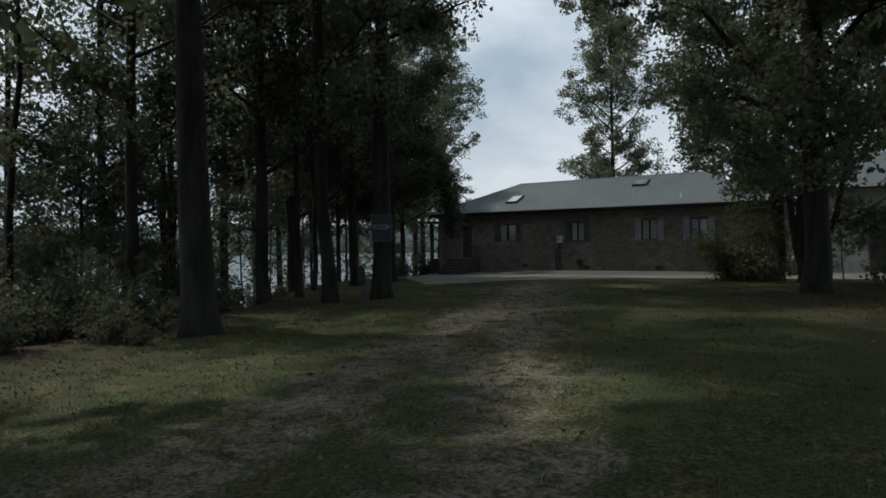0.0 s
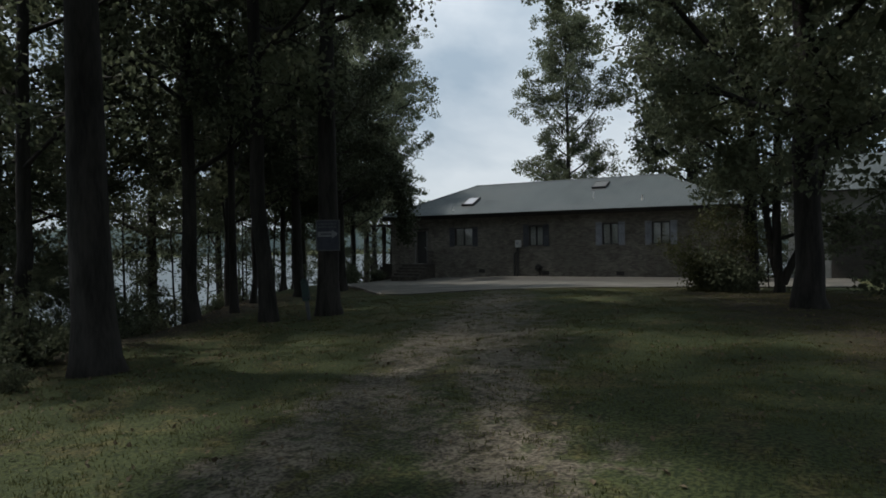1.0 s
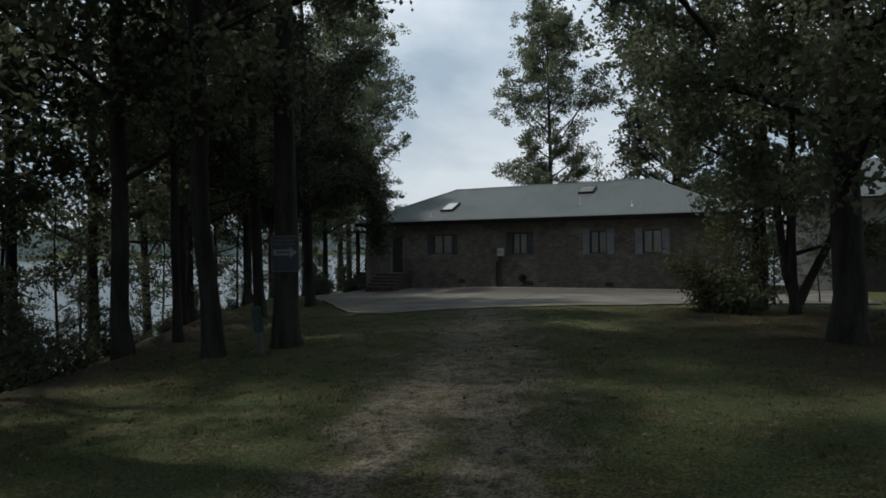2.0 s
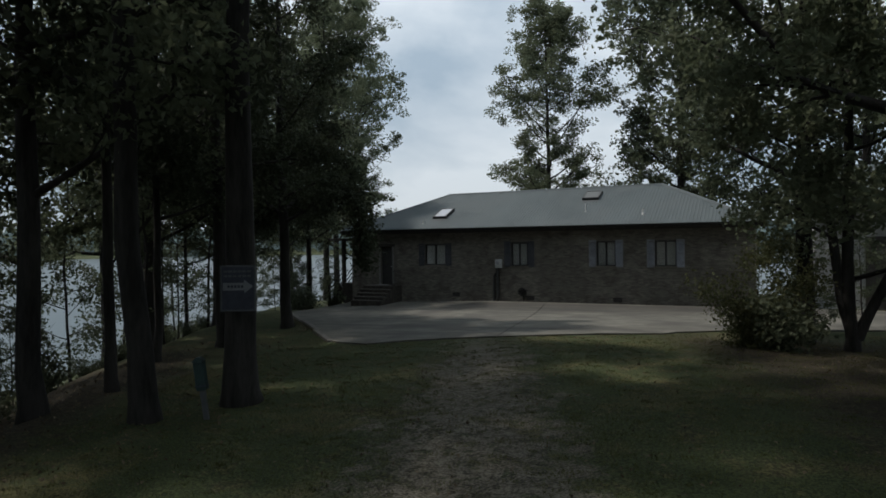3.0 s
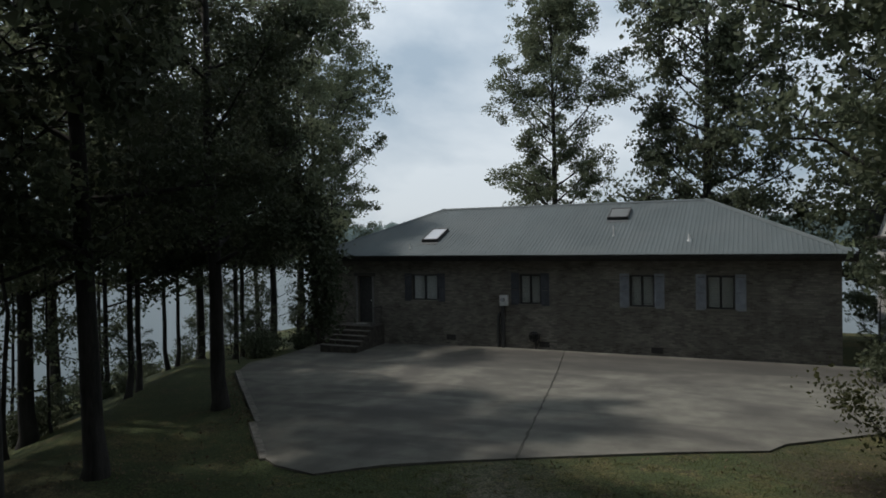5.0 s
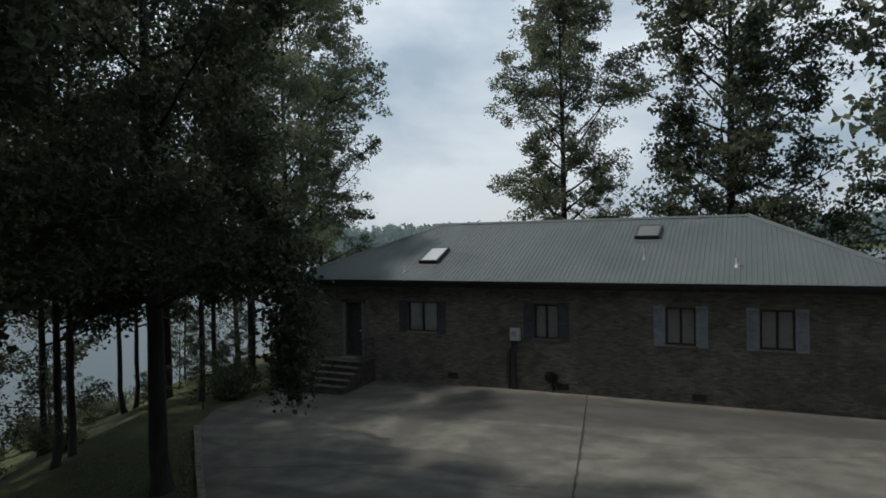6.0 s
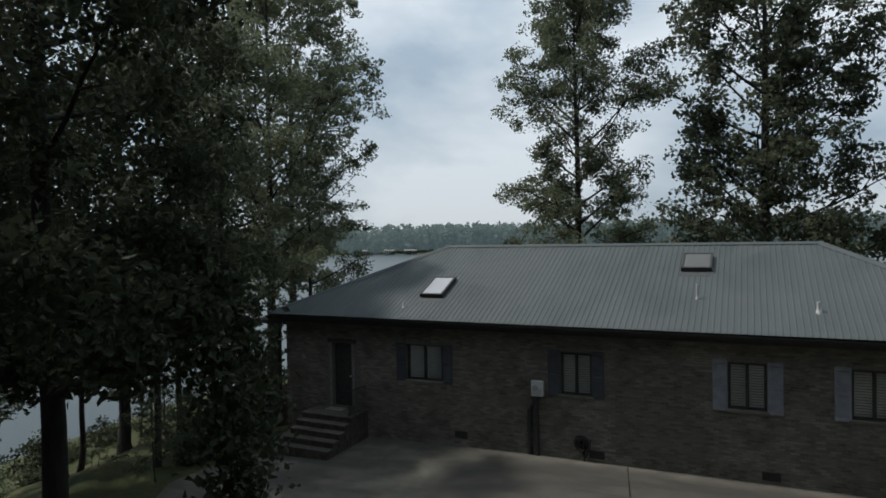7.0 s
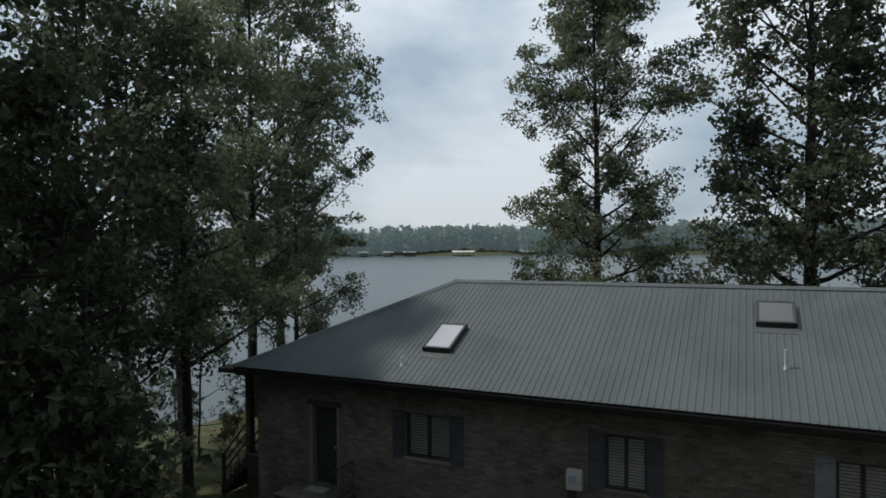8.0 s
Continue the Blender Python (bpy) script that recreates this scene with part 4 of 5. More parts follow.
def tree_arrays(seed, height, base, radius, trunk_r, clusters, per, leaf, sigma=0.55, top=0.25, low=0.4, rise=32, droop=0.0, lean=0.0, nl=17, weep=(), steep=0.0, reach=(), profile=(), twigs=False, subs=7, sweep=(0, 0)):
    """Trunk, limbs and leaf sprays of one broadleaf tree standing at the origin. profile: heights and the crown's reach there."""
    rng = np.random.default_rng(seed)
    limbs, tips = [], []
    hs = np.array([-0.6, -0.05, 0.25, 0.9, 2.2, *np.linspace(3.5, height * 0.93, 7)])
    wob = np.cumsum(rng.normal(0, 0.045, (len(hs), 2)), 0)
    trunk = np.column_stack([wob[:, 0] + lean * hs, wob[:, 1], hs])
    trunk[:, :2] += np.outer(np.clip(1 - hs / 4.5, 0, 1.1), sweep)
    rr = trunk_r * np.array([1.9, 1.55, 1.25, 1.05, 0.98, *np.linspace(0.92, 0.12, 7)])
    shape = np.array(profile, float) if len(profile) else None
    for k in range(nl):
        f = (k + rng.uniform(0, 0.8)) / nl
        h = base + (height * 0.92 - base) * f
        p0 = np.array([np.interp(h, hs, trunk[:, i]) for i in range(3)])
        el = radians(rng.uniform(0, 25) + steep + rise * f) - droop
        if shape is None:
            prof = math.sqrt(max(0.03, 1 - ((f - low) / (1.03 - low if f > low else low + 0.55)) ** 2)) * (1 - top * f)
            length = radius * prof * rng.uniform(0.7, 1.15) * (1 + steep / 90)
        else:
            length = np.interp(h, shape[:, 0], shape[:, 1])
            for _ in range(4):
                length = np.interp(h + length * np.sin(el) * 0.9, shape[:, 0], shape[:, 1]) / max(0.4, np.cos(el)) * 0.5 + length * 0.5
            length *= rng.uniform(0.8, 1.05)
        az = k * 2.4 + rng.uniform(-0.4, 0.4)
        d = np.array([np.cos(az) * np.cos(el), np.sin(az) * np.cos(el), np.sin(el)])
        s = np.linspace(0, 1, 6)[:, None]
        bend = np.array([0, 0, 1.0]) * (0.18 - 0.4 * droop) * length * s ** 2
        side = np.cross(d, [0, 0, 1]) * rng.normal(0, 0.12) * length
        pts = p0 + d * length * s + bend + side * s ** 2 + rng.normal(0, 0.05, (6, 3)) * length * 0.3 * s
        r0 = max(0.02, np.interp(h, hs, rr) * 0.5)
        lines = [(pts, r0 * np.linspace(1, 0.18, 6))]
        w = length / radius
        tips += [(pts[5], w), (pts[4], w * 0.6)]
        for j in range(subs):
            u = rng.uniform(0.3, 1.0)
            q0 = np.array([np.interp(u, s[:, 0], pts[:, i]) for i in range(3)])
            dd = d * 0.6 + rng.normal(0, 0.7, 3)
            dd[2] = dd[2] * 0.6 + 0.15 - droop
            dd /= np.linalg.norm(dd)
            l2 = length * rng.uniform(0.16, 0.36)
            ss = np.linspace(0, 1, 4)[:, None]
            pp = q0 + dd * l2 * ss + np.array([0, 0, -0.12 * l2]) * ss ** 2
            lines.append((pp, r0 * 0.38 * np.linspace(1, 0.2, 4)))
            tips += [(pp[3], w)]
            for _ in range(3):
                v = rng.uniform(0.35, 0.95) * 3
                t0 = np.array([np.interp(v, np.arange(4), pp[:, i]) for i in range(3)])
                td = dd * 0.5 + rng.normal(0, 0.6, 3)
                td /= np.linalg.norm(td)
                t1 = t0 + td * l2 * rng.uniform(0.3, 0.6) + np.array([0, 0, 0.02])
                if twigs:
                    lines.append((np.array([t0, (t0 + t1) / 2 + rng.normal(0, 0.03, 3), t1]), r0 * 0.16 * np.array([1, 0.7, 0.35])))
                tips += [(t1, w * 0.8)]
        limbs.append(lines)
    tips += [(trunk[-1] + rng.normal(0, 0.4, 3), 0.6) for _ in range(5)]
    pos, wt = np.array([t[0] for t in tips]), np.array([t[1] for t in tips])
    pick = rng.choice(len(pos), clusters, p=wt / wt.sum(), replace=clusters > len(pos))
    cen = pos[pick] + rng.normal(0, sigma * 0.18, (clusters, 3))
    pts = clump(rng, cen, sigma * rng.uniform(0.5, 1.25, clusters), per)
    for line in reach:
        line = np.array(line)
        limbs.append([(line, np.linspace(0.11, 0.02, len(line)))])
        u = rng.uniform(0.3, 1.0, 85) * (len(line) - 1)
        on = np.stack([np.interp(u, np.arange(len(line)), line[:, i]) for i in range(3)], -1) + rng.normal(0, 0.6, (85, 3)) * (1, 1, 0.5)
        pts = np.concatenate([pts, clump(rng, on, rng.uniform(0.25, 0.6, 85), 50)])
    for line in weep:
        line = np.array(line)
        limbs.append([(line, np.linspace(0.045, 0.006, len(line)))])
        u = rng.uniform(0.15, 1.02, 2600) * (len(line) - 1)
        on = np.stack([np.interp(u, np.arange(len(line)), line[:, i]) for i in range(3)], -1)
        pts = np.concatenate([pts, on + np.clip(rng.normal(0, 1, (2600, 3)), -1.7, 1.7) * (0.14 + 0.24 * np.sin(u * 5.0)[:, None] ** 2)])
    return (trunk, rr), limbs, leaves_at(rng, pts, leaf)


def tree(seed, label, leafmat="leaf", name="tree", **k):
    """A tree thing at the origin: trunk, each limb with its twigs, crown."""
    t = root(name, label, "tree", group="trees round the house")
    trunk, limbs, lv = tree_arrays(seed, **k)
    raw("trunk", *tubes([trunk], 14), "bark", t, smooth=True)
    for lines in limbs:
        raw("limb", *tubes(lines, 4), "bark", t, smooth=True)
    raw("crown", *lv, leafmat, t)
    return t


def stand(t, x, y, turn=0.0, scale=1.0, first=False, label=""):
    m = Matrix.Translation((x, y, float(ground_z(x, y)))) @ Matrix.Rotation(radians(turn), 4, "Z") @ Matrix.Scale(scale, 4)
    if first:
        t.matrix_basis = m
        o = t
    else:
        o = copy_thing(t, m)
    if label:
        o["label"] = label
    return o


def turned(angle, line):
    """A limb given in the yard's directions, for a tree that will be turned by angle."""
    c, s_ = math.cos(radians(-angle)), math.sin(radians(-angle))
    return [(x * c - y * s_, x * s_ + y * c, z) for x, y, z in line]


DARK = "tall oak with a dark leafy crown and grey-brown bark"
# its reach limbs hang above the view, added to shade the lawn
oak_big = tree(11, "big old oak with a thick flared trunk and dark crown", height=20, base=7.6, radius=4.2, trunk_r=0.3, clusters=270, per=66, leaf=0.14, sigma=0.85, sweep=turned(60, [(0.36, 0.13, 0)])[0][:2],
               reach=[turned(60, [(0, 0, 7.0), (0.3, -1.5, 8.3), (0.6, -2.6, 8.7), (1.0, -3.3, 8.9)]), turned(60, [(0, 0, 7.0), (2.0, -1.0, 9.6), (4.0, -2.0, 11.0), (6.0, -2.6, 11.4)]), turned(60, [(0, 0, 7.6), (2.2, -0.3, 10.2), (4.4, -0.6, 11.6), (7.0, -0.9, 11.8)])])
oak_mid = tree(12, DARK, height=19, base=3.7, radius=3.9, trunk_r=0.18, clusters=240, per=56, leaf=0.165, sigma=0.85, low=0.3)
oak_thin = tree(25, "tall thin-crowned oak on the lake bank", height=18, base=3.6, radius=3.6, trunk_r=0.14, clusters=120, per=48, leaf=0.135, sigma=0.75, low=0.3)
oak_slim = tree(13, "slender young oak with a narrow dark crown", "leaf_dark", height=16, base=3.7, radius=3.1, trunk_r=0.095, clusters=185, per=44, leaf=0.18, sigma=0.78, low=0.25, nl=18)
sapling = tree(14, "thin sapling on the lake bank", height=9, base=4.0, radius=1.6, trunk_r=0.05, clusters=60, per=50, leaf=0.14, sigma=0.4, nl=9)
feathery = tree(26, "sparse feathery young tree on the lake bank", "leaf_under", height=9.5, base=1.3, radius=2.6, trunk_r=0.05, clusters=105, per=35, leaf=0.145, sigma=0.55, nl=15, low=0.3)

# high reach limbs kept out of view, added for shade on the lawn
oak_tall = tree(19, "tall upright oak carrying a sign on its trunk", height=21, base=7.4, radius=3.3, rise=26, trunk_r=0.27, clusters=280, per=78, leaf=0.15, sigma=0.8, nl=20, low=0.3,
                reach=[[(0.1, 0.1, 9.5), (1.2, 3.0, 12.6), (1.9, 6.5, 14.0), (2.3, 9.6, 14.2)], [(0, 0, 10.0), (2.2, 1.6, 12.4), (4.4, 4.2, 13.6), (5.6, 6.6, 13.6)],
                       [(0, 0, 9.8), (-0.6, 3.2, 12.2), (-0.9, 6.0, 13.4), (-0.6, 8.4, 13.6)],
                       [(0, 0, 8.8), (2.2, 0.6, 11.2), (4.2, 1.6, 12.2), (6.2, 2.4, 12.6)], [(0, 0, 9.6), (2.6, 2.0, 12.0), (4.8, 3.6, 12.8), (7.0, 4.6, 13.2)]])
low_tree = tree(18, "low leafy understorey tree on the lake bank", "leaf_under", height=9.5, base=0.9, radius=3.3, trunk_r=0.07, clusters=165, per=29, leaf=0.175, sigma=0.6, nl=15)

stand(oak_big, -9.0, 6.25, 60, 1.0, True)
stand(oak_tall, -10.27, 13.96, 0, 1.0, True)
stand(oak_mid, -13.4, 12.0, 0, 1.05, True)
stand(oak_slim, -13.6, 13.6, 140, 1.1, True)
oak_fine = tree(28, "fine-leaved oak beside the drive, its leaves toned for shade", "leaf_dark", height=19, base=4.2, radius=3.1, trunk_r=0.18, clusters=320, per=80, leaf=0.135, sigma=0.72, low=0.3)
stand(oak_fine, -15.8, 19.0, 300, 1.0, True)
weeping = tree(20, "oak beside the drive with a low drooping branch", "leaf_dark", height=17, base=3.6, radius=3.7, trunk_r=0.19, clusters=310, per=84, leaf=0.14, sigma=0.78, low=0.3, reach=[[(0, 0, 4.2), (-1.2, 0.3, 4.9), (-2.6, 0.8, 4.7), (-3.8, 1.2, 4.0)], [(0, 0, 4.4), (-0.5, 1.3, 5.0), (-1.0, 2.8, 4.8), (-1.2, 4.0, 4.3)]],
               weep=[[(0.1, 0, 5.0), (1.6, 0.4, 5.6), (2.6, 0.5, 5.2), (3.1, 0.55, 4.2), (3.2, 0.55, 3.2), (3.25, 0.6, 2.4)],
                     [(0.1, 0, 6.0), (1.3, 0.7, 6.6), (2.1, 1.1, 6.2), (2.5, 1.35, 5.2), (2.65, 1.45, 4.2), (2.7, 1.5, 3.3)]])
stand(weeping, -17.9, 24.2, 0, 1.0, True)
# the first one stands out of view, added to shade the start
for x, y, a, s in ((-12.2, -2.4, 75, 1.0), (-22.1, 21.5, 30, 1.0), (-27.1, 23.4, 110, 1.0), (-21.2, 16.8, 210, 1.0), (-19.2, 18.7, 330, 0.95), (-28.6, 33.9, 200, 1.0), (-28.5, 26.5, 140, 1.0)):
    stand(oak_mid, x, y, a, s)
stand(oak_thin, -13.55, 7.9, 10, 1.1, True)
stand(oak_thin, -11.0, 12.4, 200, 1.25)
for x, y, a, s in ((-18.0, 9.5, 90, 1.0), (-19.6, 13.2, 160, 1.05), (-20.2, 7.8, 40, 0.9)):
    stand(oak_thin, x, y, a, s)
for x, y, a, s in ((-22.15, 24.65, 20, 0.85), (-22.5, 25.2, 120, 0.8), (-26.5, 26.9, 60, 0.85), (-26.9, 30.5, 220, 0.8), (-27.3, 31.0, 70, 0.75), (-24.1, 31.5, 330, 0.9), (-26.4, 34.0, 110, 0.95), (-16.0, 16.6, 90, 0.9), (-17.2, 11.6, 280, 1.0)):
    stand(oak_slim, x, y, a, s)
oak_corner = tree(29, "dense low-crowned oak beside the side porch", height=19, base=4.4, radius=4.7, trunk_r=0.2, clusters=330, per=58, leaf=0.185, sigma=0.85, low=0.2, rise=30)
stand(oak_corner, -26.5, 36.6, 60, 0.86, True)
for x, y, a, s in ((-29.6, 46.0, 200, 0.8), (-31.0, 40.5, 320, 0.8)):
    stand(oak_corner, x, y, a, s)
stand(sapling, -24.2, 26.6, 0, 1.0, True)
for x, y, a, s in ((-20.5, 20.0, 120, 1.0), (-18.0, 17.5, 200, 0.9), (-16.2, 11.0, 300, 1.0), (-13.4, 5.3, 30, 1.45)):
    stand(sapling, x, y, a, s)
stand(low_tree, -13.0, 4.6, 0, 0.5, True)
for x, y, a, s in ((-13.5, 0.5, 80, 0.7), (-22.8, 30.2, 200, 0.5), (-24.4, 33.4, 120, 0.5), (-0.3, 27.6, 30, 0.6), (3.4, 23.6, 250, 0.7), (1.2, 29.5, 140, 0.7)):
    stand(low_tree, x, y, a, s)
for x, y, a, s in ((-15.6, 6.0, 30, 0.8), (-18.2, 7.6, 100, 0.95), (-21.0, 10.2, 60, 1.0), (-16.8, 9.6, 330, 0.8), (-20.0, 13.2, 190, 0.8), (-20.8, 16.0, 240, 0.6), (-14.6, 9.4, 170, 0.55), (-12.3, 6.5, 250, 0.42), (-11.7, 5.3, 15, 0.3), (-13.6, 7.0, 120, 0.5), (-12.7, 7.8, 80, 0.4), (-17.0, 11.8, 200, 0.5), (-15.5, 10.6, 300, 0.42), (-18.8, 14.2, 20, 0.36), (-14.2, 9.0, 10, 0.45), (-27.2, 39.6, 70, 0.6), (-25.6, 37.6, 150, 0.42), (-24.2, 32.4, 60, 0.42), (-12.6, 3.0, 210, 0.36), (-27.4, 34.6, 210, 0.7), (-28.6, 38.0, 300, 0.7), (-26.2, 31.0, 20, 0.3), (-23.4, 26.0, 130, 0.45), (0.3, 38.5, 60, 0.45), (-0.3, 39.8, 10, 0.65), (-0.9, 37.2, 80, 0.32)):
    stand(low_tree, x, y, a, s)
stand(low_tree, -29.5, 35.2, 40, 0.8)
stand(low_tree, -27.6, 31.8, 280, 0.28)
stand(feathery, -17.0, 11.5, 0, 0.9, True)
for x, y, a, s in ((-15.6, 9.0, 60, 0.85), (-18.6, 6.6, 210, 1.15), (-17.0, 8.6, 310, 1.05), (-21.6, 11.8, 90, 1.15), (-19.2, 9.6, 20, 1.1), (-19.8, 14.5, 130, 0.9), (-22.6, 18.8, 200, 0.95), (-22.0, 22.2, 280, 0.8), (-26.0, 23.5, 20, 1.0), (-27.9, 27.9, 100, 0.9), (-30.4, 29.8, 170, 1.0),
                   (-31.5, 37.5, 320, 1.0), (-20.5, 10.0, 45, 1.0), (-17.5, 5.5, 160, 1.0), (-25.5, 19.0, 75, 1.0), (-29.0, 39.5, 15, 0.9)):
    stand(feathery, x, y, a, s)

# right side of the yard
# the reach limbs are unseen overhead, added to shade the tracks
oak_wide = tree(27, "old oak with low spreading leafy branches", height=19, base=2.3, radius=4.5, trunk_r=0.28, clusters=430, per=70, leaf=0.16, sigma=0.85, low=0.2, rise=30,
                reach=[turned(250, [(0, 0, 8.0), (-1.8, -1.6, 10.3), (-3.4, -3.8, 11.2), (-4.2, -6.2, 11.3)]), turned(250, [(0, 0, 8.0), (-0.8, -2.7, 10.4), (-1.6, -5.7, 11.3), (-1.9, -8.4, 11.4)]),
                       turned(250, [(0, 0, 8.0), (1.0, -2.8, 10.2), (1.6, -6.0, 11.0), (1.5, -9.0, 11.2)])])
stand(oak_mid, -0.63, 24.8, 130, 1.1)
stand(oak_wide, 1.0, 17.2, 250, 1.0, True)
multi = tree(15, "multi-stemmed tree with forking trunks", height=13, base=1.5, low=0.35, radius=3.5, trunk_r=0.13, clusters=370, per=66, leaf=0.16, sigma=0.82,
             reach=[[(-0.9, 0.2, 6.5), (-3.2, 0.3, 9.8), (-6.0, 0.5, 11.2), (-8.3, 0.8, 11.0)]])
stand(multi, 0.25, 23.2, 0, 1.0, True)
for pts, rad in (([(0, 0, 0.3), (-0.25, 0.1, 1.2), (-0.45, 0.1, 3.0), (-0.9, 0.2, 6.0), (-1.6, 0.3, 9.0)], (0.15, 0.12, 0.1, 0.07, 0.02)),
                 ([(0.05, 0, 0.3), (0.3, 0, 0.9), (0.9, 0.1, 2.2), (1.3, 0.2, 4.5), (1.6, 0.0, 8.0)], (0.15, 0.12, 0.1, 0.07, 0.02))):
    sv, sf = tubes([(pts, rad)], 10)
    raw("stem", sv + np.array(multi.location), sf, "bark", multi, smooth=True)

# unseen woods behind and beside the start, added to close and shade the yard
oak_shade = tree(24, "unseen spreading oak added to shade the yard", height=19, base=4.8, radius=5.4, trunk_r=0.27, clusters=130, per=26, leaf=0.45, sigma=0.95)
stand(oak_shade, 5.0, 9.5, 30, 1.0, True)
for x, y, a, s in ((5.0, 27.0, 40, 1.0), (6.5, 20.0, 140, 1.0), (9.0, 31.0, 260, 1.1), (4.6, 14.0, 150, 1.0), (5.0, 4.0, 70, 1.0), (10.5, 8.0, 200, 1.1), (11.0, 16.0, 20, 1.1), (9.5, 23.5, 120, 1.0), (-1.0, -5.0, 160, 1.0), (5.0, -2.5, 280, 1.0),
                   (-7.5, -1.6, 40, 1.05), (-5.9, 0.3, 100, 0.75), (2.0, -8.5, 210, 1.0), (-6.0, -9.0, 310, 1.05), (9.0, -6.0, 10, 1.1)):
    stand(oak_shade, x, y, a, s)

# behind the house
back_a = tree(16, "tall airy tree behind the house against the sky", "leaf", height=28, base=3.2, radius=4.9, trunk_r=0.3, clusters=1700, per=44, leaf=0.18, sigma=0.68, nl=52, steep=-4, rise=52, subs=8, twigs=True,
              profile=((3, 4.2), (8, 5.2), (11, 5.2), (13.0, 3.9), (14.6, 2.0), (15.8, 2.5), (17.0, 4.4), (19, 4.4), (22, 3.6), (25, 2.2), (28, 0.5)))
OAK_SHAPE = ((4, 5.4), (9, 6.2), (13.5, 5.8), (15.5, 4.6), (17.5, 5.8), (21, 6.4), (25, 5.9), (29, 3.8), (32, 0.7))
back_b = tree(17, "broad dense oak behind the house", "leaf_under", height=31, base=2.6, radius=5.9, trunk_r=0.4, clusters=1750, per=34, leaf=0.27, sigma=0.84, nl=58, steep=-6, rise=44, subs=8, twigs=True, profile=OAK_SHAPE)
stand(back_a, -17.8, 57.5, 0, 1.0, True)
stand(back_b, -7.1, 58.5, 40, 1.0, True)
stand(back_b, 4.6, 57.0, 120, 1.0)
back_c = tree(23, "tall shoreline tree with a high leafy crown", "leaf", height=29, base=6.0, radius=6.4, trunk_r=0.3, clusters=900, per=42, leaf=0.215, sigma=0.72, nl=32, steep=14, rise=32, subs=8, twigs=True,
              profile=((6, 3.0), (10, 5.0), (15, 6.2), (20, 6.0), (25, 4.6), (29, 1.0)))
stand(back_c, -36.2, 53.0, 185, 1.0, True)
stand(back_c, -32.0, 46.0, 300, 0.85)


# ---------- shrubs ----------
def shrub(seed, label, leafmat, r, h, clusters, per, leaf, name="shrub"):
    rng = np.random.default_rng(seed)
    t = root(name, label, "shrub", group="shrubs")
    lines, cen = [], []
    for k in range(8):
        az, el = rng.uniform(0, 2 * np.pi), rng.uniform(0.35, 1.4)
        ln = rng.uniform(0.6, 1.0)
        d = np.array([np.cos(az) * np.cos(el) * r, np.sin(az) * np.cos(el) * r, np.sin(el) * h]) * ln
        s = np.linspace(0, 1, 4)[:, None]
        p = d * s + np.array([0, 0, -0.15 * h]) * s * (1 - s)
        lines.append((p, np.linspace(0.025, 0.005, 4)))
        cen += [p[1], p[2], p[3], p[3]]
    cen = np.array(cen)[rng.integers(0, len(cen), clusters)] + rng.normal(0, 0.15, (clusters, 3)) * r
    pts = (cen[:, None] + rng.normal(0, 0.13, (clusters, per, 3)) * r).reshape(-1, 3)
    pts[:, 2] = np.abs(pts[:, 2])
    for ln_ in lines:
        raw("stem", *tubes([ln_], 4), "bark", t, smooth=True)
    raw("foliage", *leaves_at(rng, pts, leaf), leafmat, t)
    return t


bush = shrub(21, "large loose shrub with yellowing leaves beside the drive", "leaf_yellow", 1.45, 3.0, 130, 60, 0.085)
stand(bush, -1.9, 23.3, 0, 1.0, True)
under = shrub(22, "leafy green undergrowth on the lake bank", "leaf_under", 1.2, 1.6, 60, 19, 0.14)
stand(under, -1.2, 22.4, 0, 1.0, True)
rs = np.random.default_rng(5)
for k in range(44):
    y = -4 + 41 * (k + rs.uniform()) / 44
    far_off = rs.uniform(-0.4, 4.5) if y < 10.0 else rs.uniform(1.5, 8.0)
    x = float(np.interp(y, CREST_Y, CREST_X)) - far_off
    stand(under, x, y, rs.uniform(0, 360), rs.uniform(0.6, 1.15) if y < 9 else rs.uniform(0.4, 0.95))
for x, y, s in ((-8.6, 5.2, 0.3), (-9.3, 5.0, 0.45), (-9.9, 5.4, 0.6), (-10.5, 4.5, 0.6), (-10.9, 5.4, 0.85), (-11.2, 4.2, 0.8), (-10.3, 6.2, 0.7), (-9.7, 7.0, 0.5), (-24.2, 33.2, 0.9), (-23.4, 32.0, 0.9), (-25.2, 34.2, 1.0), (-22.9, 34.3, 0.7), (-1.0, 24.3, 0.8), (-1.0, 33.8, 0.9), (4.0, 24.0, 1.4), (3.0, 20.0, 1.0)):
    stand(under, x, y, rs.uniform(0, 360), s)


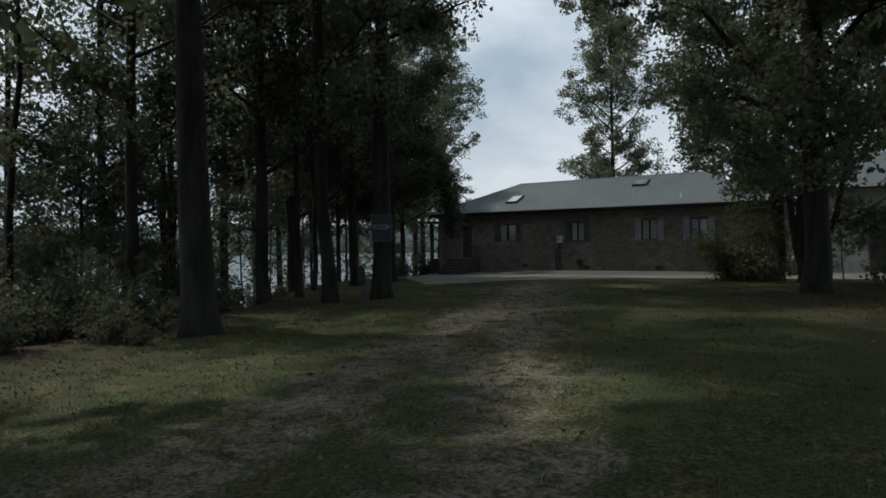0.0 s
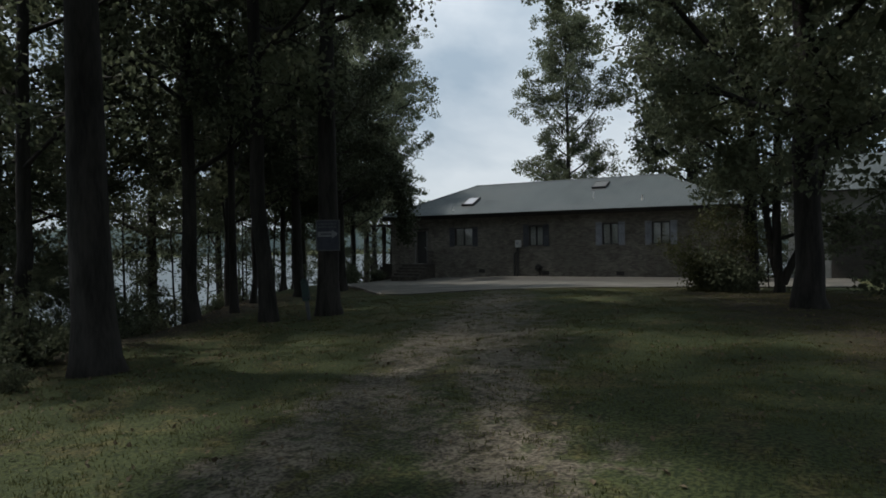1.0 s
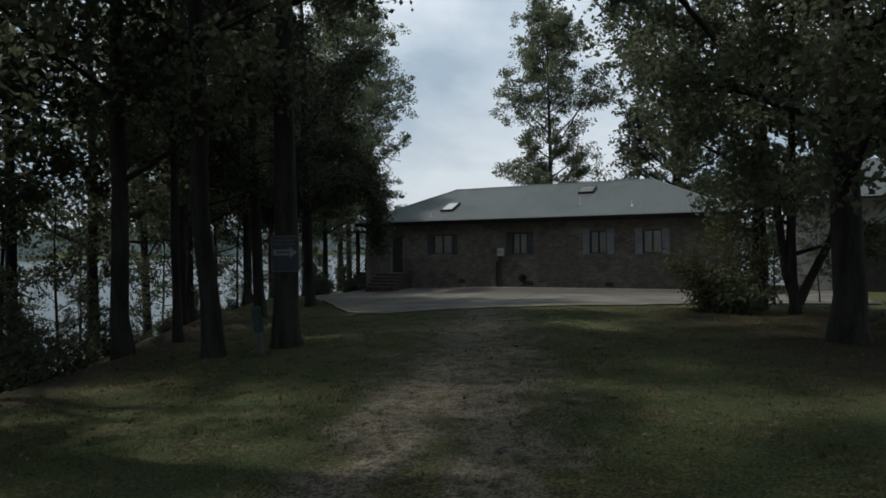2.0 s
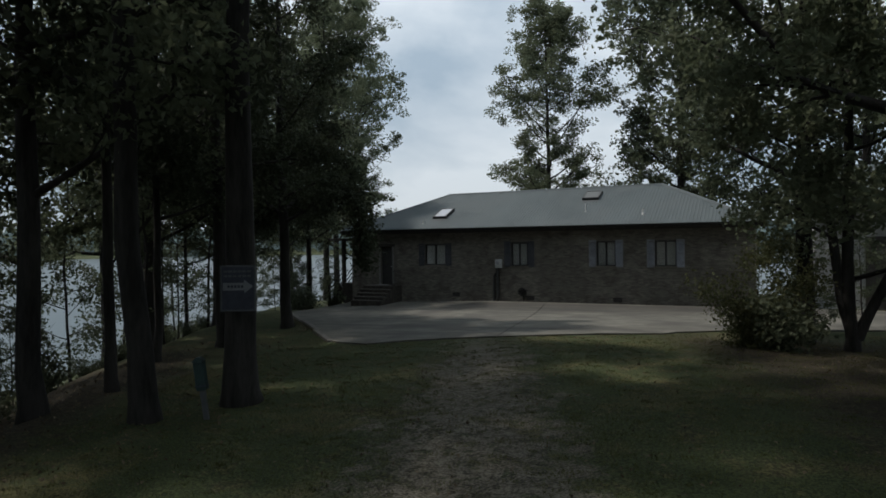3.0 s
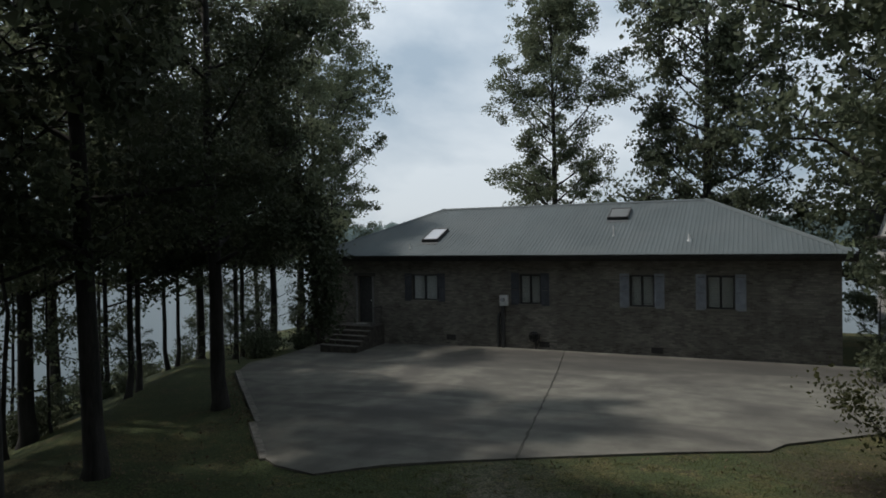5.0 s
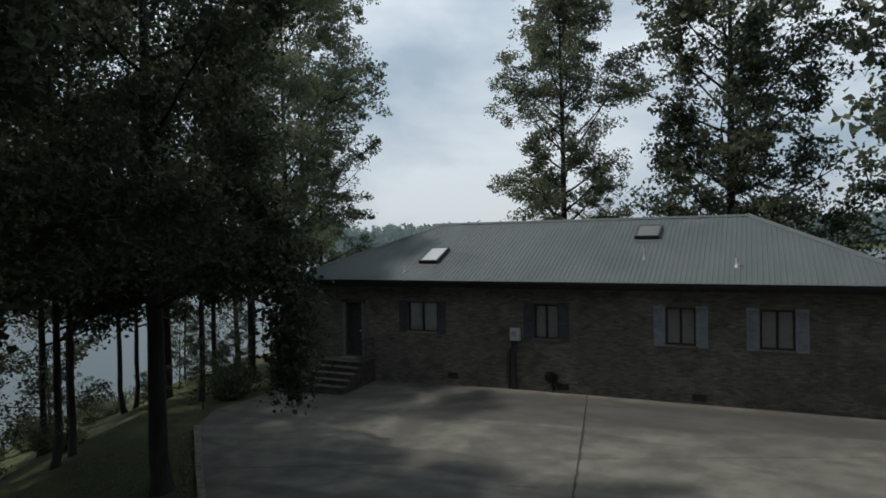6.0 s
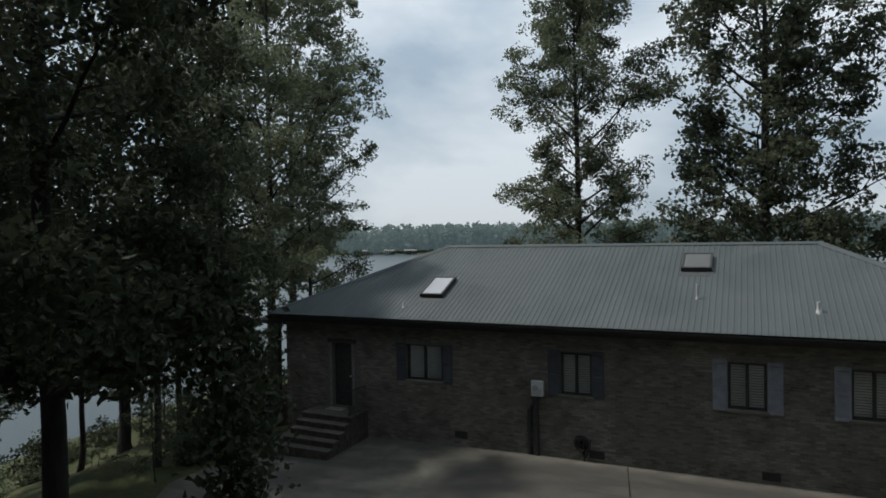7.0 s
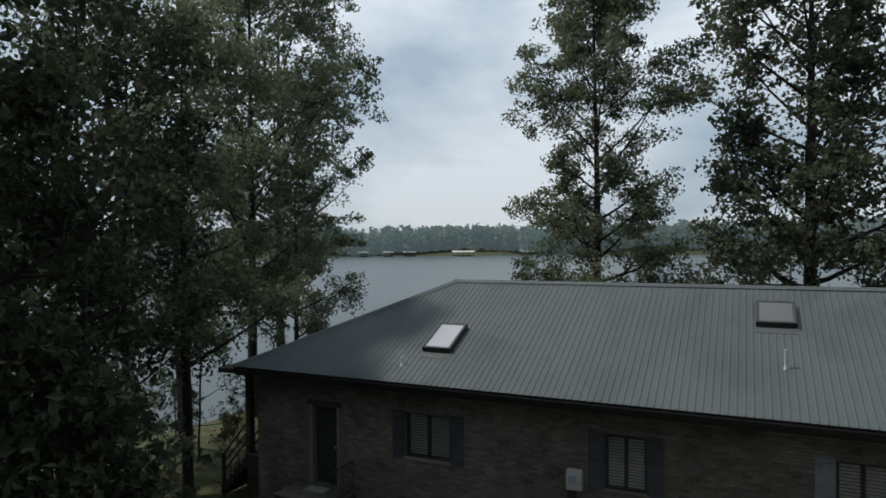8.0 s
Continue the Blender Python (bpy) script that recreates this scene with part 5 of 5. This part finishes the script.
# ---------- yard sign ----------
def yard_sign():
    """A framed navy directional sign with a pale arrow, on the trunk of the big oak."""
    s = root("arrow_sign", "framed navy sign with a pale arrow fixed to an oak trunk", "sign")
    part("panel", boxed(-.31, .31, -.012, .012, -.42, .42, 0.004), "navy", s)
    b = bmesh.new()
    for a in ((-.34, .34, .42, .45), (-.34, .34, -.45, -.42)):
        box(b, a[0], a[1], -.02, .02, a[2], a[3])
    for a in ((-.34, -.31), (.31, .34)):
        box(b, a[0], a[1], -.02, .02, -.42, .42)
    part("rim", b, "dark_grey", s, "grey metal rim")
    b = bmesh.new()
    vs = [b.verts.new((x, -.016, z)) for x, z in ((-.29, -.04), (.12, -.04), (.12, -.10), (.29, .04), (.12, .17), (.12, .11), (-.29, .11))]
    f = b.faces.new(vs)
    b.normal_update()
    if f.normal.y > 0:
        f.normal_flip()
    part("arrow", b, "sign_grey", s, "pale arrow")
    for z, w in ((.33, .5), (.24, .5)):
        for k in range(6):
            part("text_bar", boxed(-.27 + .09 * k, -.2 + .09 * k, -.016, -.0125, z - .02, z + .022), "dark_grey", s)
    for k in range(5):
        part("text_bar", boxed(-.2 + .065 * k, -.155 + .065 * k, -.0195, -.0165, .01, .06), "navy", s)
    return s


sign = yard_sign()
sign.matrix_basis = Matrix.Translation(SIGN_AT) @ Matrix.Rotation(radians(SIGN_TURN), 4, "Z") @ Matrix.Diagonal((SIGN_SIZE * 1.02, 1, SIGN_SIZE, 1))

# ---------- utility pedestal under the trees ----------
def utility_pedestal(x, y):
    """A small upright cable pedestal: grey stake, teal cover and a sloped cap, leaning a little."""
    p = root("utility_pedestal", "narrow faded teal utility pedestal leaning on leaf litter", "utility pedestal")
    part("stake", boxed(-.045, .045, -.03, .03, -.15, .62, 0.006), "dark_grey", p, "grey metal stake")
    body = part("cover", boxed(-.085, .085, -.075, .075, .5, .98, 0.015), "teal", p, "faded teal plastic cover")
    part("band", boxed(-.09, .09, -.08, .08, .56, .585, 0.004), "navy", body)
    b = bmesh.new()
    bmesh.ops.create_cone(b, cap_ends=True, segments=4, radius1=0.135, radius2=0.05, depth=0.07, matrix=Matrix.Translation((0, 0, 1.018)) @ Matrix.Rotation(radians(45), 4, "Z"))
    part("cap", b, "teal", p)
    p.matrix_basis = Matrix.Translation((x, y, float(ground_z(x, y)))) @ Matrix.Rotation(radians(25), 4, "Z") @ Matrix.Rotation(radians(-7), 4, "Y")


utility_pedestal(-10.05, 12.93)

# ---------- far shore ----------
rf = np.random.default_rng(9)
cs = []
for k in range(1100):
    az = radians(rf.uniform(62, 178))
    rad = 545 + abs(rf.normal(0, 1)) * 70 + 14 * np.sin(az * 23)
    x, y = rad * np.cos(az), rad * np.sin(az)
    hgt = rf.uniform(17, 23.5)
    z0 = float(ground_z(x, y))
    n = 50
    p = rf.normal(0, 1, (n, 3))
    p /= np.linalg.norm(p, axis=1)[:, None]
    p *= rf.uniform(0.65, 1.0, (n, 1))
    cs.append(np.array([x, y, z0 + hgt * 0.52]) + p * np.array([hgt * 0.3, hgt * 0.3, hgt * 0.5]))
cs = np.concatenate(cs)
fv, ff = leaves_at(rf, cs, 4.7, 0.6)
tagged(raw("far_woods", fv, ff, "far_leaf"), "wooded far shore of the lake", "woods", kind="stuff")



def boat_dock(x, y, w, turn, roofing="siding"):
    """A far lakeside dock: deck on piles, with a low white roof."""
    d = root("boat_dock", "white-roofed boat dock on the far shore" if roofing == "bright" else "small grey-roofed boat dock on the far shore", "boat dock", group="far boat docks")
    part("deck", boxed(-w / 2, w / 2, -3, 3, 0.5, 0.8), "timber", d)
    b = bmesh.new()
    vs = [b.verts.new(p) for p in ((-w / 2 - .5, -3.5, 3.2), (w / 2 + .5, -3.5, 3.2), (w / 2 + .5, 0, 4.2), (-w / 2 - .5, 0, 4.2), (-w / 2 - .5, 3.5, 3.2), (w / 2 + .5, 3.5, 3.2))]
    b.faces.new((vs[0], vs[1], vs[2], vs[3]))
    b.faces.new((vs[3], vs[2], vs[5], vs[4]))
    bmesh.ops.solidify(b, geom=b.faces[:], thickness=0.3)
    part("roof", b, roofing, d)
    for k in range(5):
        for yy in (-2.8, 2.8):
            xx = -w / 2 + .3 + k * (w - .6) / 4
            part("pile", rod(bmesh.new(), (xx, yy, -2.5), (xx, yy, 3.3), 0.15, 6), "timber", d)
    d.matrix_basis = Matrix.Translation((x, y, LAKE_Z)) @ Matrix.Rotation(radians(turn), 4, "Z")


for x, y, w, a in ((-202.0, 462.0, 16, 22), (-238.0, 444.0, 9, 30), (-252.0, 437.0, 7, 26), (-267.5, 426.7, 6, 35), (-158.0, 478.0, 9, 16)):
    boat_dock(x, y, w, a, "bright" if w > 12 else "siding")

# ---------- grass and litter ----------
rg = np.random.default_rng(3)


def inside_slab(x, y):
    poly = np.array(SLAB)
    c = np.zeros(len(x), bool)
    for (xa, ya), (xb, yb) in zip(poly, np.roll(poly, -1, 0)):
        cross = ((ya > y) != (yb > y)) & (x < (xb - xa) * (y - ya) / (yb - ya + 1e-12) + xa)
        c ^= cross
    return c


n = 50000
gx_, gy_ = rg.uniform(-14, 4, n), rg.uniform(0.6, 27, n)
near_track = np.minimum(np.abs(gx_ + 1.35 + 0.335 * gy_), np.abs(gx_ - 0.9 + 0.44 * gy_))
patch = np.sin(gx_ * 1.7 + 2 * np.sin(gy_ * .8)) * np.sin(gy_ * 1.4 + gx_ * .5)
keep = (rg.uniform(size=n) < np.clip(near_track / 0.9 - 0.3, 0.0, 1) * (0.5 + 0.5 * patch)) & ~inside_slab(gx_, gy_) & (gx_ > np.interp(gy_, CREST_Y, CREST_X) + 1.0) & ((-gx_ - 0.46 * gy_ < 6.4) | (gy_ > 18.0))
gx_, gy_ = gx_[keep], gy_[keep]
base_ = np.repeat(np.stack([gx_, gy_], -1), 5, 0)
base_ += rg.normal(0, 0.07, base_.shape)
# scattered tufts, thick in the worn tracks
n = 2600
tx, ty = rg.uniform(-12, 4, n), rg.uniform(0.3, 24, n)
ok = ~inside_slab(tx, ty) & (tx > np.interp(ty, CREST_Y, CREST_X) + 0.8)
tuft = np.stack([tx[ok], ty[ok]], -1)
spread_ = rg.uniform(0.03, 0.10, (len(tuft), 1, 1)) * np.array([1.4, 0.8])
tuft = (tuft[:, None] + rg.normal(0, 1, (len(tuft), 34, 2)) * spread_).reshape(-1, 2)
base_ = np.concatenate([base_, tuft])
base_ = np.column_stack([base_, ground_z(base_[:, 0], base_[:, 1]) - 0.005])
az = rg.uniform(0, 2 * np.pi, len(base_))
hh = rg.uniform(0.02, 0.06, len(base_)) * 0.75
side = np.stack([np.cos(az), np.sin(az), np.zeros_like(az)], -1) * 0.006
bend = np.stack([-np.sin(az), np.cos(az), np.zeros_like(az)], -1) * hh[:, None] * rg.uniform(-0.7, 0.7, (len(az), 1))
tv = np.stack([base_ - side, base_ + side, base_ + bend + np.array([0, 0, 1.0]) * hh[:, None]], 1).reshape(-1, 3)
tagged(raw("grass", tv, np.arange(len(tv)).reshape(-1, 3), "grass"), "short patchy grass of the yard", "grass", kind="stuff")

n = 15000
lx, ly = rg.uniform(-17, 6, n), rg.uniform(-1, 27, n)
drift = rg.uniform(size=900)
lx, ly = np.append(lx, -21.0 + 5.0 * drift + rg.normal(0, 0.3, 900)), np.append(ly, 28.0 - 4.6 * drift + rg.normal(0, 0.3, 900))
n = len(lx)
ok = ~inside_slab(lx, ly) & (rg.uniform(size=n) < 0.35 + 0.65 * (lx < -0.46 * ly - 4))
lx, ly = lx[ok], ly[ok]
lv, lf = leaves_at(rg, np.stack([lx, ly, ground_z(lx, ly) + 0.015], -1), 0.06, 3.0)
tagged(raw("fallen_leaves", lv, lf, "litter"), "dry fallen leaves on the ground", "leaves", kind="stuff")

# ---------- brick facing of the front wall ----------
BL, BH, JT = 0.203, 0.057, 0.0095


def brick_box(x0, x1, z0, z1, y):
    """Corners and faces of one brick, proud of the mortar, front edges eased."""
    e = 0.004
    v = [(x0, WALL_Y + .01, z0), (x1, WALL_Y + .01, z0), (x1, WALL_Y + .01, z1), (x0, WALL_Y + .01, z1),
         (x0 + e, y, z0 + e), (x1 - e, y, z0 + e), (x1 - e, y, z1 - e), (x0 + e, y, z1 - e)]
    f = [(4, 5, 6, 7), (0, 1, 5, 4), (1, 2, 6, 5), (2, 3, 7, 6), (3, 0, 4, 7)]
    return v, f


rb = np.random.default_rng(31)
keep_out = [(DOOR[0] - .17, DOOR[1] + .17, DOOR[2] - .05, DOOR[3] + .17)] + [(w[0] - .005, w[1] + .005, w[2] - .075, w[3] + .05) for w in WINDOWS]
shared = bpy.data.meshes.new("brick")
v, f = brick_box(-BL / 2, BL / 2, -BH / 2, BH / 2, WALL_Y - .008)
shared.from_pydata([(a, b - WALL_Y, c) for a, b, c in v], [], f)
shared.materials.append(M["brick"])
bv, bf, single = [], [], 0
row, z = 0, -1.3
while z + BH < 2.38:
    x = WX0 + (0.1 if row % 2 else 0.0)
    while x < WX1 - 0.02:
        x1 = min(x + BL, WX1 - .004)
        if not any(x < k[1] and x1 > k[0] and z < k[3] and z + BH > k[2] for k in keep_out):
            if -11.6 < x < -9.4 and -0.9 < z < 1.75 and x1 - x > BL - .001 and single < 290:
                o = new("brick", shared)
                o.parent = front_wall
                o.location = Vector(((x + x1) / 2, WALL_Y - rb.uniform(-.002, .002), z + BH / 2)) - Vector(house.location)
                single += 1
            else:
                v, f = brick_box(x, x1, z, z + BH, WALL_Y - .008 - rb.uniform(-.002, .003))
                bf += [tuple(i + len(bv) for i in q) for q in f]
                bv += v
        x = x1 + JT
    z += BH + JT
    row += 1
tagged(raw("brickwork", bv, bf, "brick", front_wall, "brown brick courses"), kind="stuff")
